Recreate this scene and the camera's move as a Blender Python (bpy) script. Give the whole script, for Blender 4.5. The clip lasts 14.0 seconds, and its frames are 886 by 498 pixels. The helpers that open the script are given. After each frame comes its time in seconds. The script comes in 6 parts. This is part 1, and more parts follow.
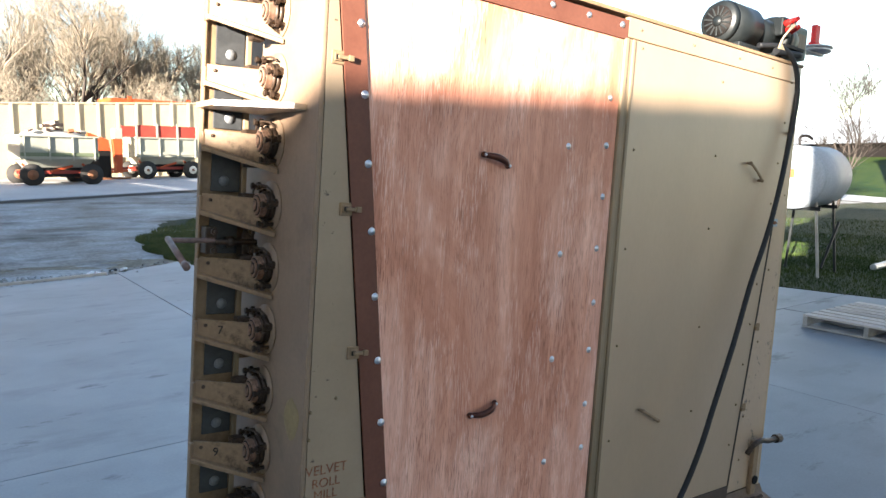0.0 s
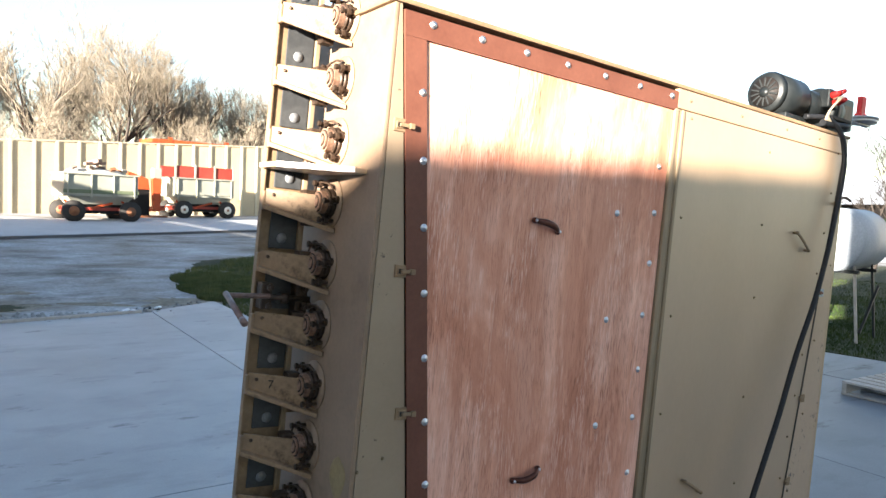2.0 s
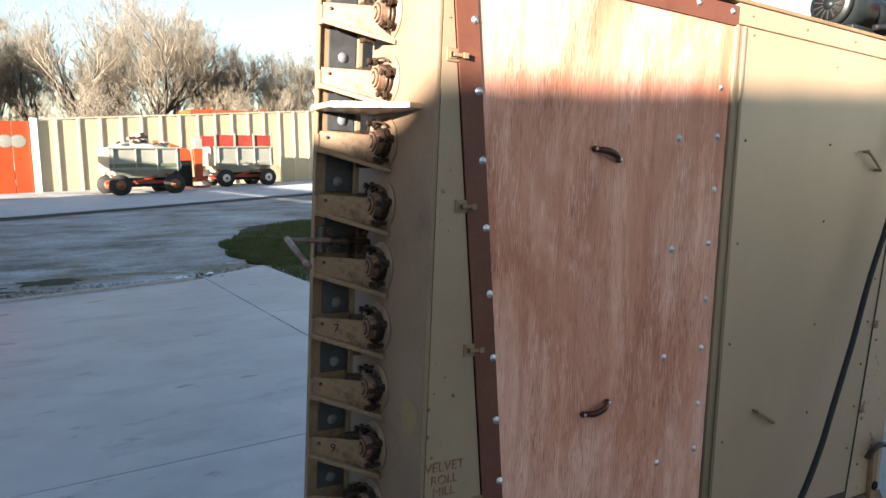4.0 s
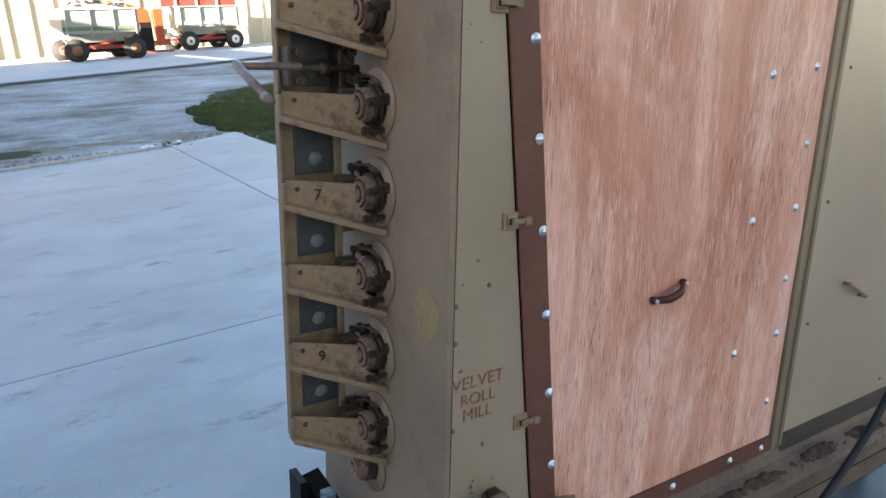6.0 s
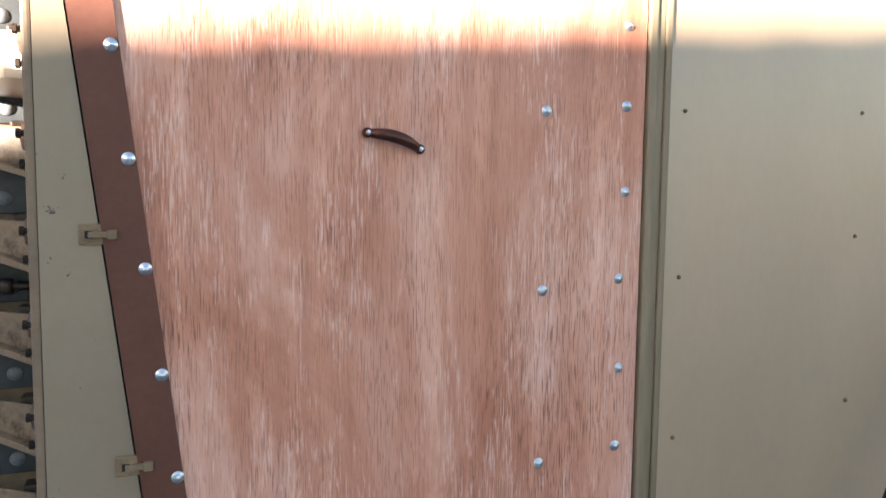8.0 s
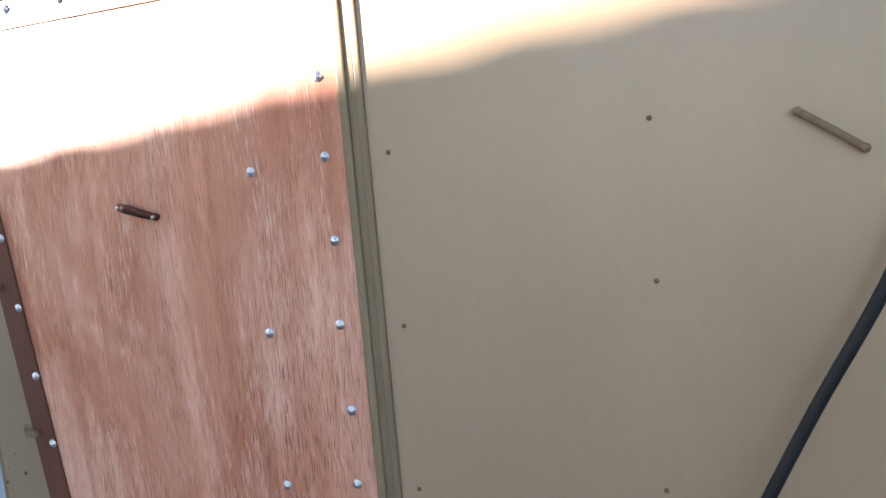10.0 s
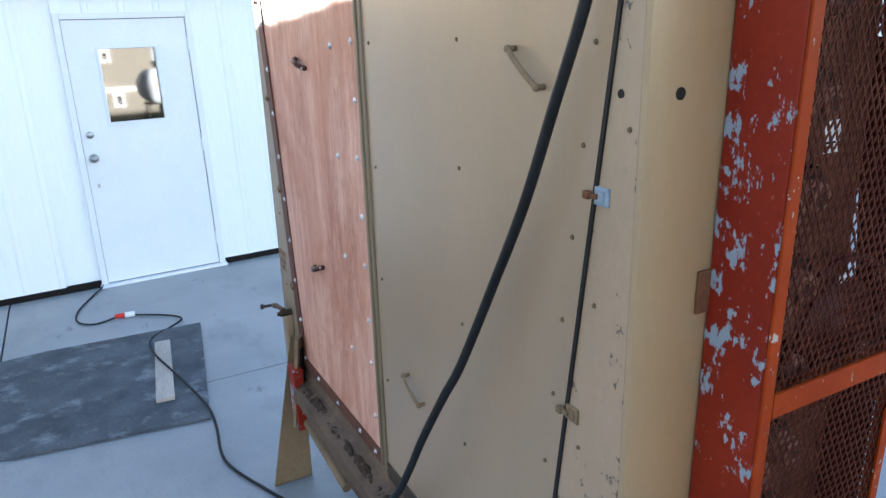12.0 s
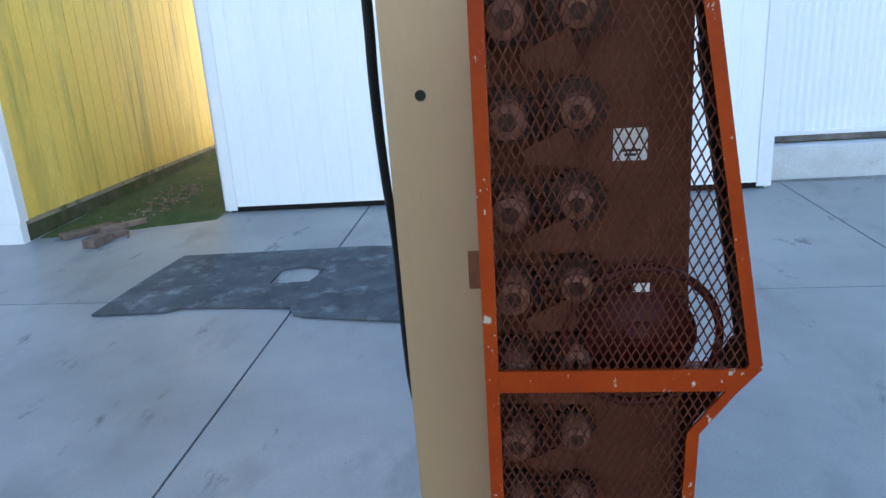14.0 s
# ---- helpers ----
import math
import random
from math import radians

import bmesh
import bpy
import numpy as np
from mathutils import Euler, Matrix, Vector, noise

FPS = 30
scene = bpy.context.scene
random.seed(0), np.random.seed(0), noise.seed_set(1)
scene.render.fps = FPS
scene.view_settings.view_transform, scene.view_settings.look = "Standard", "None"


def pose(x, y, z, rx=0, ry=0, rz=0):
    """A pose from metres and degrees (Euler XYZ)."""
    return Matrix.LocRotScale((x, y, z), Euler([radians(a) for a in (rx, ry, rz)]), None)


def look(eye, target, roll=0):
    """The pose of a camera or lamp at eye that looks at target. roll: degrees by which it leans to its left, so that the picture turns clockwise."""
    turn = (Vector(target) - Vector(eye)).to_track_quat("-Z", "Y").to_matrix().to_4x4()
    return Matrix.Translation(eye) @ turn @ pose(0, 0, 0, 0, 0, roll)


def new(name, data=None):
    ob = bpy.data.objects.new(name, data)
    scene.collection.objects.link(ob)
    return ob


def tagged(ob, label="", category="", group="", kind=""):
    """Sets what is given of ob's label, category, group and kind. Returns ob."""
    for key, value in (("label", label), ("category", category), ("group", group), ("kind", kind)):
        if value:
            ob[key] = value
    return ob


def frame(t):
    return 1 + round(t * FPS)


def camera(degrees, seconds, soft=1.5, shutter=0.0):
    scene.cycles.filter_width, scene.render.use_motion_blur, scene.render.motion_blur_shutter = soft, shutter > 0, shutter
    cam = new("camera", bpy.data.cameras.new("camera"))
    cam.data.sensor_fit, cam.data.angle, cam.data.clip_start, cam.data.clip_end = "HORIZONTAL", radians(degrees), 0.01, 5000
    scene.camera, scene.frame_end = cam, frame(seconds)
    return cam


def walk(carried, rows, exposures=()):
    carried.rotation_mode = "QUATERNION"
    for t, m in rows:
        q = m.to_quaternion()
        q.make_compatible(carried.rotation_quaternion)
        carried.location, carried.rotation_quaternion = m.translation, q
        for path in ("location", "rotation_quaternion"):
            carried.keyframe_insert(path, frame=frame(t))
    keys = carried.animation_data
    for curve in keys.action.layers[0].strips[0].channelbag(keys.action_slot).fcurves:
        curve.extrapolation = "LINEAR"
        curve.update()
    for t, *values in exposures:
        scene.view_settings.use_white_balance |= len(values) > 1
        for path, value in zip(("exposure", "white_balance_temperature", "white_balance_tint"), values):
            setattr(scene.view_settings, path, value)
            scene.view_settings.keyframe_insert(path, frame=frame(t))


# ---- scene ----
cam = camera(63.5, 14.0)
PATH = [
    (0, (-1.115, -1.35, 1.623), (0.065, 0.246, 1.373), 0.5),
    (0.5, (-1.115, -1.35, 1.634), (0.063, 0.253, 1.431), -1.0),
    (1, (-1.143, -1.348, 1.65), (0.007, 0.281, 1.498), 1.6),
    (1.5, (-1.163, -1.349, 1.653), (-0.051, 0.308, 1.515), 1.2),
    (2, (-1.173, -1.335, 1.661), (-0.051, 0.316, 1.54), 2.3),
    (4.5, (-1.197, -1.251, 1.564), (-0.186, 0.443, 1.236), -1.2),
    (5, (-1.127, -1.121, 1.477), (-0.078, 0.501, 0.96), -1.3),
    (5.5, (-0.995, -0.981, 1.514), (0.112, 0.63, 1.093), -1.4),
    (6, (-1.013, -0.837, 1.496), (0.003, 0.774, 0.885), -2.3),
    (6.5, (-0.973, -0.762, 1.533), (0.111, 0.857, 1.08), -3.8),
    (7, (-0.811, -0.847, 1.59), (0.105, 0.881, 1.174), -2.5),
    (7.5, (-0.579, -0.991, 1.597), (0.164, 0.846, 1.326), -5.4),
    (8, (-0.256, -1.032, 1.57), (0.406, 0.843, 1.359), -3.1),
    (8.5, (0.063, -1.041, 1.591), (0.437, 0.907, 1.333), -4.3),
    (9, (0.393, -1.11, 1.578), (0.32, 0.857, 1.228), -2.1),
    (9.2, (0.513, -1.111, 1.586), (0.32, 0.854, 1.269), -4.2),
    (11.3, (1.771, -0.829, 1.623), (0.361, 0.559, 1.33), -2.5),
    (11.5, (1.85, -0.775, 1.64), (0.367, 0.519, 1.287), -1.6),
    (12, (2.132, -0.662, 1.607), (0.417, 0.23, 1.096), -3.6),
    (12.5, (2.345, -0.513, 1.615), (0.544, 0.181, 1.089), -5.3),
    (13, (2.405, -0.288, 1.621), (0.536, 0.075, 1.007), -2.0),
    (13.5, (2.454, -0.079, 1.622), (0.555, 0.091, 1.015), -4.9),
    (14, (2.543, 0.196, 1.652), (0.649, -0.01, 1.045), -3.5),
]
EXPOSURE = [(t, stops, kelvin, 17 if 9 < t < 13 else 14) for t, stops, kelvin in (
    (0.0, 3.32, 6350), (1.0, 3.40, 6350), (2.2, 3.20, 6350), (4.3, 2.88, 6450), (4.6, 2.92, 6450), (5.0, 3.60, 6550), (5.5, 3.85, 6350), (6.0, 3.87, 6350),
    (6.5, 4.05, 6300), (7.0, 3.95, 6300), (8.0, 3.80, 6250), (9.2, 3.62, 6300), (11.3, 3.93, 6100), (12.5, 3.77, 6200), (14.0, 3.69, 5900))]
walk(cam, [(t, look(eye, target, roll)) for t, eye, target, roll in PATH], EXPOSURE)

# ---- world and sun ----
SUN_EL, SUN_AZ = 11.0, 64.0          # degrees up; degrees from -y towards -x
world = bpy.data.worlds.new("sky")
scene.world = world
world.use_nodes = True
wn = world.node_tree
sky = wn.nodes.new("ShaderNodeTexSky")
sky.sky_type, sky.sun_disc = "NISHITA", False
sky.sun_elevation = radians(SUN_EL)
sky.sun_rotation = radians(180 + SUN_AZ)
sky.air_density, sky.dust_density, sky.ozone_density = 1.0, 0.8, 1.0
wn.links.new(sky.outputs[0], wn.nodes["Background"].inputs[0])
wn.nodes["Background"].inputs[1].default_value = 0.05
sun_from = Vector((-math.sin(radians(SUN_AZ)) * math.cos(radians(SUN_EL)),
                   -math.cos(radians(SUN_AZ)) * math.cos(radians(SUN_EL)), math.sin(radians(SUN_EL))))
sun = new("sun", bpy.data.lights.new("sun", "SUN"))
sun.data.energy, sun.data.angle, sun.data.color = 5.0, radians(0.53), (1.0, 0.91, 0.76)
sun.matrix_world = look(sun_from * 50, (0, 0, 0))


# ---- mesh helpers ----
def box(bm, lo, hi, bevel=0.0):
    m = Matrix.LocRotScale([(a + b) / 2 for a, b in zip(lo, hi)], None, [abs(b - a) for a, b in zip(lo, hi)])
    vs = bmesh.ops.create_cube(bm, size=1, matrix=m)["verts"]
    if bevel:
        es = list({e for v in vs for e in v.link_edges})
        bmesh.ops.bevel(bm, geom=es, offset=bevel, segments=2, affect="EDGES", profile=0.6)
    return bm


def bar(bm, a, b, w, h, up=(0, 0, 1)):
    """A square bar from a to b, w wide and h high."""
    a, b = Vector(a), Vector(b)
    d = b - a
    q = d.to_track_quat("Y", "Z")
    m = Matrix.LocRotScale((a + b) / 2, q, (w, d.length, h))
    bmesh.ops.create_cube(bm, size=1, matrix=m)
    return bm


def rod(bm, a, b, r, n=12, r2=None):
    a, b = Vector(a), Vector(b)
    d = b - a
    m = Matrix.LocRotScale((a + b) / 2, d.to_track_quat("Z", "Y"), None)
    bmesh.ops.create_cone(bm, cap_ends=True, segments=n, radius1=r, radius2=r if r2 is None else r2, depth=d.length, matrix=m)
    return bm


def prism(bm, pts, axis, lo, hi):
    """A polygon swept along an axis: pts are in the two other axes, in order."""
    def at(p, s):
        return {"x": (s, p[0], p[1]), "y": (p[0], s, p[1]), "z": (p[0], p[1], s)}[axis]
    a = [bm.verts.new(at(p, lo)) for p in pts]
    b = [bm.verts.new(at(p, hi)) for p in pts]
    bm.faces.new(a), bm.faces.new(b[::-1])
    for i in range(len(pts)):
        j = (i + 1) % len(pts)
        bm.faces.new((a[j], a[i], b[i], b[j]))
    bmesh.ops.recalc_face_normals(bm, faces=bm.faces)
    return bm


def smooth_line(pts, steps=8):
    """Points along a smooth line through pts."""
    ps = [Vector(p) for p in pts]
    ps = [2 * ps[0] - ps[1]] + ps + [2 * ps[-1] - ps[-2]]
    out = []
    for i in range(1, len(ps) - 2):
        p0, p1, p2, p3 = ps[i - 1:i + 3]
        for k in range(steps):
            t = k / steps
            out.append(0.5 * (2 * p1 + (p2 - p0) * t + (2 * p0 - 5 * p1 + 4 * p2 - p3) * t * t + (3 * p1 - p0 - 3 * p2 + p3) * t ** 3))
    return out + [ps[-2]]


def tube(bm, pts, r, n=8, taper=None):
    """A round tube along pts."""
    pts = [Vector(p) for p in pts]
    rings = []
    side = None
    for i, p in enumerate(pts):
        d = (pts[min(i + 1, len(pts) - 1)] - pts[max(i - 1, 0)]).normalized()
        if side is None:
            side = d.orthogonal().normalized()
        side = (side - d * side.dot(d)).normalized()
        up = d.cross(side)
        rr = r if taper is None else r + (taper - r) * i / (len(pts) - 1)
        rings.append([bm.verts.new(p + (side * math.cos(2 * math.pi * k / n) + up * math.sin(2 * math.pi * k / n)) * rr) for k in range(n)])
    for a, b in zip(rings, rings[1:]):
        for k in range(n):
            f = bm.faces.new((a[k], a[(k + 1) % n], b[(k + 1) % n], b[k]))
            f.smooth = True
    bm.faces.new(rings[0][::-1]), bm.faces.new(rings[-1])
    return bm


def mesh_of(name, bm, material):
    me = bpy.data.meshes.new(name)
    bm.normal_update()
    bm.to_mesh(me)
    bm.free()
    if material:
        me.materials.append(material)
    return me


def part(name, bm, material, parent, label=""):
    """One mesh object under a thing or a part."""
    ob = new(name, mesh_of(name, bm, material))
    ob.parent = parent
    return tagged(ob, label)


def piece(name, me, parent, m):
    """One more object on a mesh that is shared."""
    ob = new(name, me)
    ob.parent = parent
    ob.matrix_basis = m
    return ob


def thing(name, label, category, m=None, group="", kind=""):
    ob = new(name)
    ob.empty_display_size = 0.1
    if m is not None:
        ob.matrix_basis = m
    return tagged(ob, label, category, group, kind)


def solid(name, bm, material, label, category="", kind="", group=""):
    return tagged(new(name, mesh_of(name, bm, material)), label, category, group, kind)


def smoothed(bm):
    for f in bm.faces:
        f.smooth = True
    return bm


B = bmesh.new


# ---- materials ----
def rgb(c):
    return (c[0], c[1], c[2], 1)


def surface(name, c1, c2, scale=3.0, fine=60.0, rough=(0.5, 0.7), metal=0.0, bump=0.15, depth=0.002, stretch=(1, 1, 1),
            c3=None, cover=0.5, spots=12.0, edge=0.05, cluster=0.0, clump=0.22, streak=(1, 1, 1), span=(0.32, 0.68), detail=4, c4=None, cover4=0.3, spots4=3.0, streak4=(1, 1, 1), tint=0.0, fleck=0.12, gloss=0.28, coat=0.0, world_space=False):
    """Paint, metal or stone: two colours at a large scale, fine grain, relief, and a third colour in patches (wear, rust, stains)."""
    m = bpy.data.materials.new(name)
    m.use_nodes = True
    n, l = m.node_tree.nodes, m.node_tree.links
    bsdf = n["Principled BSDF"]
    co = n.new("ShaderNodeTexCoord")
    mp = n.new("ShaderNodeMapping")
    mp.inputs["Scale"].default_value = stretch
    if world_space:
        place = n.new("ShaderNodeNewGeometry").outputs["Position"]
    else:
        place = co.outputs["Object"]
    l.new(place, mp.inputs[0])

    def noise_at(s, detail=4, rough_=0.6):
        t = n.new("ShaderNodeTexNoise")
        t.inputs["Scale"].default_value, t.inputs["Detail"].default_value, t.inputs["Roughness"].default_value = s, detail, rough_
        l.new(mp.outputs[0], t.inputs["Vector"])
        return t.outputs["Fac"]

    def mix(a, b, f, kind="MIX"):
        x = n.new("ShaderNodeMix")
        x.data_type, x.blend_type = "RGBA", kind
        for s, v in ((6, a), (7, b), (0, f)):
            if hasattr(v, "is_linked"):
                l.new(v, x.inputs[s])
            else:
                x.inputs[s].default_value = v
        return x.outputs[2]

    def ramp(v, lo, hi):
        r = n.new("ShaderNodeMapRange")
        l.new(v, r.inputs[0])
        r.inputs[1].default_value, r.inputs[2].default_value = lo, hi
        return r.outputs[0]

    big, small = noise_at(scale, detail), noise_at(fine, 3)
    col = mix(rgb(c1), rgb(c2), ramp(big, *span))
    grain = mix((1 - fleck, 1 - fleck, 1 - fleck, 1), (1 + fleck, 1 + fleck, 1 + fleck, 1), ramp(small, 0.3, 0.7))
    col = mix(col, grain, 1.0, "MULTIPLY")
    if c3:
        t3 = n.new("ShaderNodeTexNoise")
        t3.inputs["Scale"].default_value, t3.inputs["Detail"].default_value, t3.inputs["Roughness"].default_value = spots, 6, 0.65
        m3 = n.new("ShaderNodeMapping")
        m3.inputs["Scale"].default_value = streak
        l.new(mp.outputs[0], m3.inputs[0])
        l.new(m3.outputs[0], t3.inputs["Vector"])
        v3 = t3.outputs["Fac"]
        if cluster:
            ad = n.new("ShaderNodeMath")
            ad.operation = "MULTIPLY_ADD"
            l.new(noise_at(spots * clump, 2, 0.5), ad.inputs[0])
            ad.inputs[1].default_value = cluster
            l.new(v3, ad.inputs[2])
            sb = n.new("ShaderNodeMath")
            sb.operation = "SUBTRACT"
            l.new(ad.outputs[0], sb.inputs[0])
            sb.inputs[1].default_value = cluster * 0.5
            v3 = sb.outputs[0]
        patch = ramp(v3, 1 - cover, 1 - cover + edge)
        col = mix(col, rgb(c3), patch)
    if c4:
        m4 = n.new("ShaderNodeMapping")
        m4.inputs["Scale"].default_value = streak4
        l.new(place, m4.inputs[0])
        t4 = n.new("ShaderNodeTexNoise")
        t4.inputs["Scale"].default_value, t4.inputs["Detail"].default_value, t4.inputs["Roughness"].default_value = spots4, 8, 0.7
        l.new(m4.outputs[0], t4.inputs["Vector"])
        col = mix(col, rgb(c4), ramp(t4.outputs["Fac"], 1 - cover4, 1 - cover4 + 0.08))
    if tint:
        oi = n.new("ShaderNodeObjectInfo")
        v = n.new("ShaderNodeMapRange")
        l.new(oi.outputs["Random"], v.inputs[0])
        v.inputs[3].default_value, v.inputs[4].default_value = 1 - tint, 1 + tint
        hs = n.new("ShaderNodeHueSaturation")
        l.new(col, hs.inputs["Color"])
        l.new(v.outputs[0], hs.inputs["Value"])
        col = hs.outputs[0]
    l.new(col, bsdf.inputs["Base Color"])
    rr = n.new("ShaderNodeMapRange")
    l.new(big, rr.inputs[0])
    rr.inputs[1].default_value, rr.inputs[2].default_value = 0.0, 1.0
    rr.inputs[3].default_value, rr.inputs[4].default_value = rough
    l.new(rr.outputs[0], bsdf.inputs["Roughness"])
    bsdf.inputs["Metallic"].default_value = metal
    bsdf.inputs["Specular IOR Level"].default_value = gloss
    bsdf.inputs["Coat Weight"].default_value, bsdf.inputs["Coat Roughness"].default_value = coat, 0.38
    if bump:
        b = n.new("ShaderNodeBump")
        b.inputs["Strength"].default_value, b.inputs["Distance"].default_value = bump, depth
        l.new(small, b.inputs["Height"])
        l.new(b.outputs[0], bsdf.inputs["Normal"])
    return m


def plywood_material():
    """Red-brown veneer: broad figure, long pores along the height, pale flecks."""
    m = bpy.data.materials.new("plywood")
    m.use_nodes = True
    n, l = m.node_tree.nodes, m.node_tree.links
    bsdf = n["Principled BSDF"]
    co = n.new("ShaderNodeTexCoord")

    def noise_at(sc, s, detail, rough_, dist=0.0):
        mp = n.new("ShaderNodeMapping")
        mp.inputs["Scale"].default_value = sc
        l.new(co.outputs["Object"], mp.inputs[0])
        t = n.new("ShaderNodeTexNoise")
        t.inputs["Scale"].default_value, t.inputs["Detail"].default_value = s, detail
        t.inputs["Roughness"].default_value, t.inputs["Distortion"].default_value = rough_, dist
        l.new(mp.outputs[0], t.inputs["Vector"])
        return t.outputs["Fac"]

    def ramp(v, *stops):
        r = n.new("ShaderNodeValToRGB")
        e = r.color_ramp.elements
        while len(e) < len(stops):
            e.new(0.5)
        for k, (p, c) in zip(e, stops):
            k.position, k.color = p, rgb(c)
        l.new(v, r.inputs[0])
        return r.outputs[0]

    def mix(a, b, f, kind="MIX"):
        x = n.new("ShaderNodeMix")
        x.data_type, x.blend_type = "RGBA", kind
        l.new(a, x.inputs[6])
        l.new(b, x.inputs[7])
        if hasattr(f, "is_linked"):
            l.new(f, x.inputs[0])
        else:
            x.inputs[0].default_value = f
        return x.outputs[2]

    figure = noise_at((1, 1, 0.42), 3.4, 7, 0.66, 0.6)
    base = ramp(figure, (0.37, (0.415, 0.152, 0.087)), (0.48, (0.530, 0.233, 0.150)), (0.61, (0.660, 0.362, 0.272)))
    bands = ramp(noise_at((1, 1, 0.035), 24, 5, 0.62), (0.38, (0.90, 0.86, 0.84)), (0.53, (1.0, 1.0, 1.0)), (0.66, (1.12, 1.17, 1.19)))
    col = mix(base, bands, 1.0, "MULTIPLY")
    pores = noise_at((1, 1, 0.05), 480, 3, 0.6)
    dark = ramp(pores, (0.52, (1.0, 1.0, 1.0)), (0.62, (0.42, 0.32, 0.27)))
    pa = n.new("ShaderNodeMapRange")
    l.new(noise_at((1.5, 1, 0.4), 4, 4, 0.6, 0.3), pa.inputs[0])
    pa.inputs[1].default_value, pa.inputs[2].default_value = 0.42, 0.62
    pa.inputs[3].default_value, pa.inputs[4].default_value = 0.28, 0.98
    col = mix(col, dark, pa.outputs[0], "MULTIPLY")
    fleck = noise_at((1, 1, 0.065), 330, 4, 0.65, 0.2)
    area = noise_at((2.0, 1, 0.36), 9, 5, 0.65, 1.1)
    am = n.new("ShaderNodeMath")
    am.operation = "MULTIPLY"
    f1 = ramp(fleck, (0.50, (0, 0, 0)), (0.60, (1, 1, 1)))
    f2 = ramp(area, (0.50, (0.0, 0.0, 0.0)), (0.57, (0.55, 0.55, 0.55)))
    l.new(f1, am.inputs[0])
    l.new(f2, am.inputs[1])
    pale = n.new("ShaderNodeRGB")
    pale.outputs[0].default_value = (0.74, 0.49, 0.41, 1)
    col = mix(col, pale.outputs[0], am.outputs[0])
    l.new(col, bsdf.inputs["Base Color"])
    bsdf.inputs["Roughness"].default_value = 0.48
    bsdf.inputs["Specular IOR Level"].default_value = 0.5
    b = n.new("ShaderNodeBump")
    b.inputs["Strength"].default_value, b.inputs["Distance"].default_value, b.invert = 0.35, 0.001, True
    l.new(pores, b.inputs["Height"])
    l.new(b.outputs[0], bsdf.inputs["Normal"])
    return m


PLY = plywood_material()
TAN = surface("tan_paint", (0.250, 0.168, 0.098), (0.358, 0.243, 0.151), 3.5, 90, (0.30, 0.42), bump=0.03, fleck=0.03, stretch=(1, 1, 0.42), gloss=0.9, coat=0.6, span=(0.0, 1.0), detail=3)
TAN_CHIPPED = surface("chipped_tan_paint", (0.335, 0.228, 0.142), (0.390, 0.272, 0.180), 3, 90, (0.24, 0.36), bump=0.05, fleck=0.05, stretch=(1, 1, 0.45), gloss=0.8, coat=0.4,
                      c3=(0.045, 0.028, 0.018), cover=0.375, spots=60, edge=0.03, cluster=0.55, streak=(1, 1, 1.6))
TAN_WARM = surface("yellowed_tan_paint", (0.285, 0.190, 0.098), (0.385, 0.262, 0.142), 2.5, 90, (0.24, 0.36), bump=0.03, fleck=0.03, stretch=(1, 1, 0.3), gloss=0.9, coat=0.4, span=(0.1, 0.9),
                   c3=(0.10, 0.062, 0.036), cover=0.315, spots=26, edge=0.08, streak=(1, 1, 0.5))
TAN_STRIP = surface("strip_paint", (0.215, 0.155, 0.100), (0.270, 0.197, 0.130), 3, 90, (0.34, 0.46), bump=0.03, fleck=0.03, gloss=0.5,
                    c3=(0.045, 0.028, 0.018), cover=0.335, spots=45, edge=0.03, cluster=0.6, clump=0.1)
TAN_DIRTY = surface("soiled_tan_paint", (0.16, 0.104, 0.060), (0.23, 0.153, 0.088), 7, 90, (0.45, 0.7), bump=0.12, fleck=0.12,
                    c3=(0.075, 0.047, 0.029), cover=0.42, spots=14, edge=0.25)
TAN_END = surface("soiled_end_paint", (0.168, 0.113, 0.074), (0.222, 0.152, 0.100), 4, 90, (0.40, 0.6), bump=0.06, fleck=0.06,
                  c3=(0.10, 0.066, 0.04), cover=0.46, spots=7, edge=0.3)
BROWN = surface("brown_fibre_strip", (0.096, 0.034, 0.021), (0.122, 0.046, 0.029), 9, 120, (0.45, 0.6), bump=0.08, fleck=0.08)
TRIM = surface("worn_trim_metal", (0.235, 0.175, 0.112), (0.15, 0.108, 0.066), 12, 120, (0.4, 0.6), bump=0.1, stretch=(1, 1, 0.1))
ZINC = surface("zinc", (0.55, 0.56, 0.58), (0.75, 0.76, 0.78), 60, 300, (0.22, 0.4), 0.9, 0.05)
DARK_SCREW = surface("rusted_screw", (0.09, 0.06, 0.035), (0.22, 0.16, 0.09), 80, 300, (0.5, 0.7), 0.4, 0.1)
BRONZE = surface("dark_bronze", (0.055, 0.022, 0.016), (0.10, 0.04, 0.028), 40, 200, (0.25, 0.4), 0.7, 0.04)
GREASE = surface("greasy_iron", (0.020, 0.013, 0.009), (0.070, 0.044, 0.029), 40, 150, (0.3, 0.6), 0.3, 0.3,
                 c3=(0.16, 0.095, 0.055), cover=0.38, spots=50, edge=0.1)
RUST = surface("rusty_steel", (0.13, 0.055, 0.03), (0.24, 0.105, 0.05), 30, 150, (0.55, 0.8), 0.3, 0.3)
DULL_BOLT = surface("dull_grey_bolt", (0.10, 0.105, 0.11), (0.155, 0.16, 0.165), 60, 200, (0.45, 0.6), 0.0, 0.1)
SLATE = surface("dark_slate_plate", (0.026, 0.028, 0.030), (0.050, 0.052, 0.053), 20, 120, (0.35, 0.55), 0.0, 0.08)
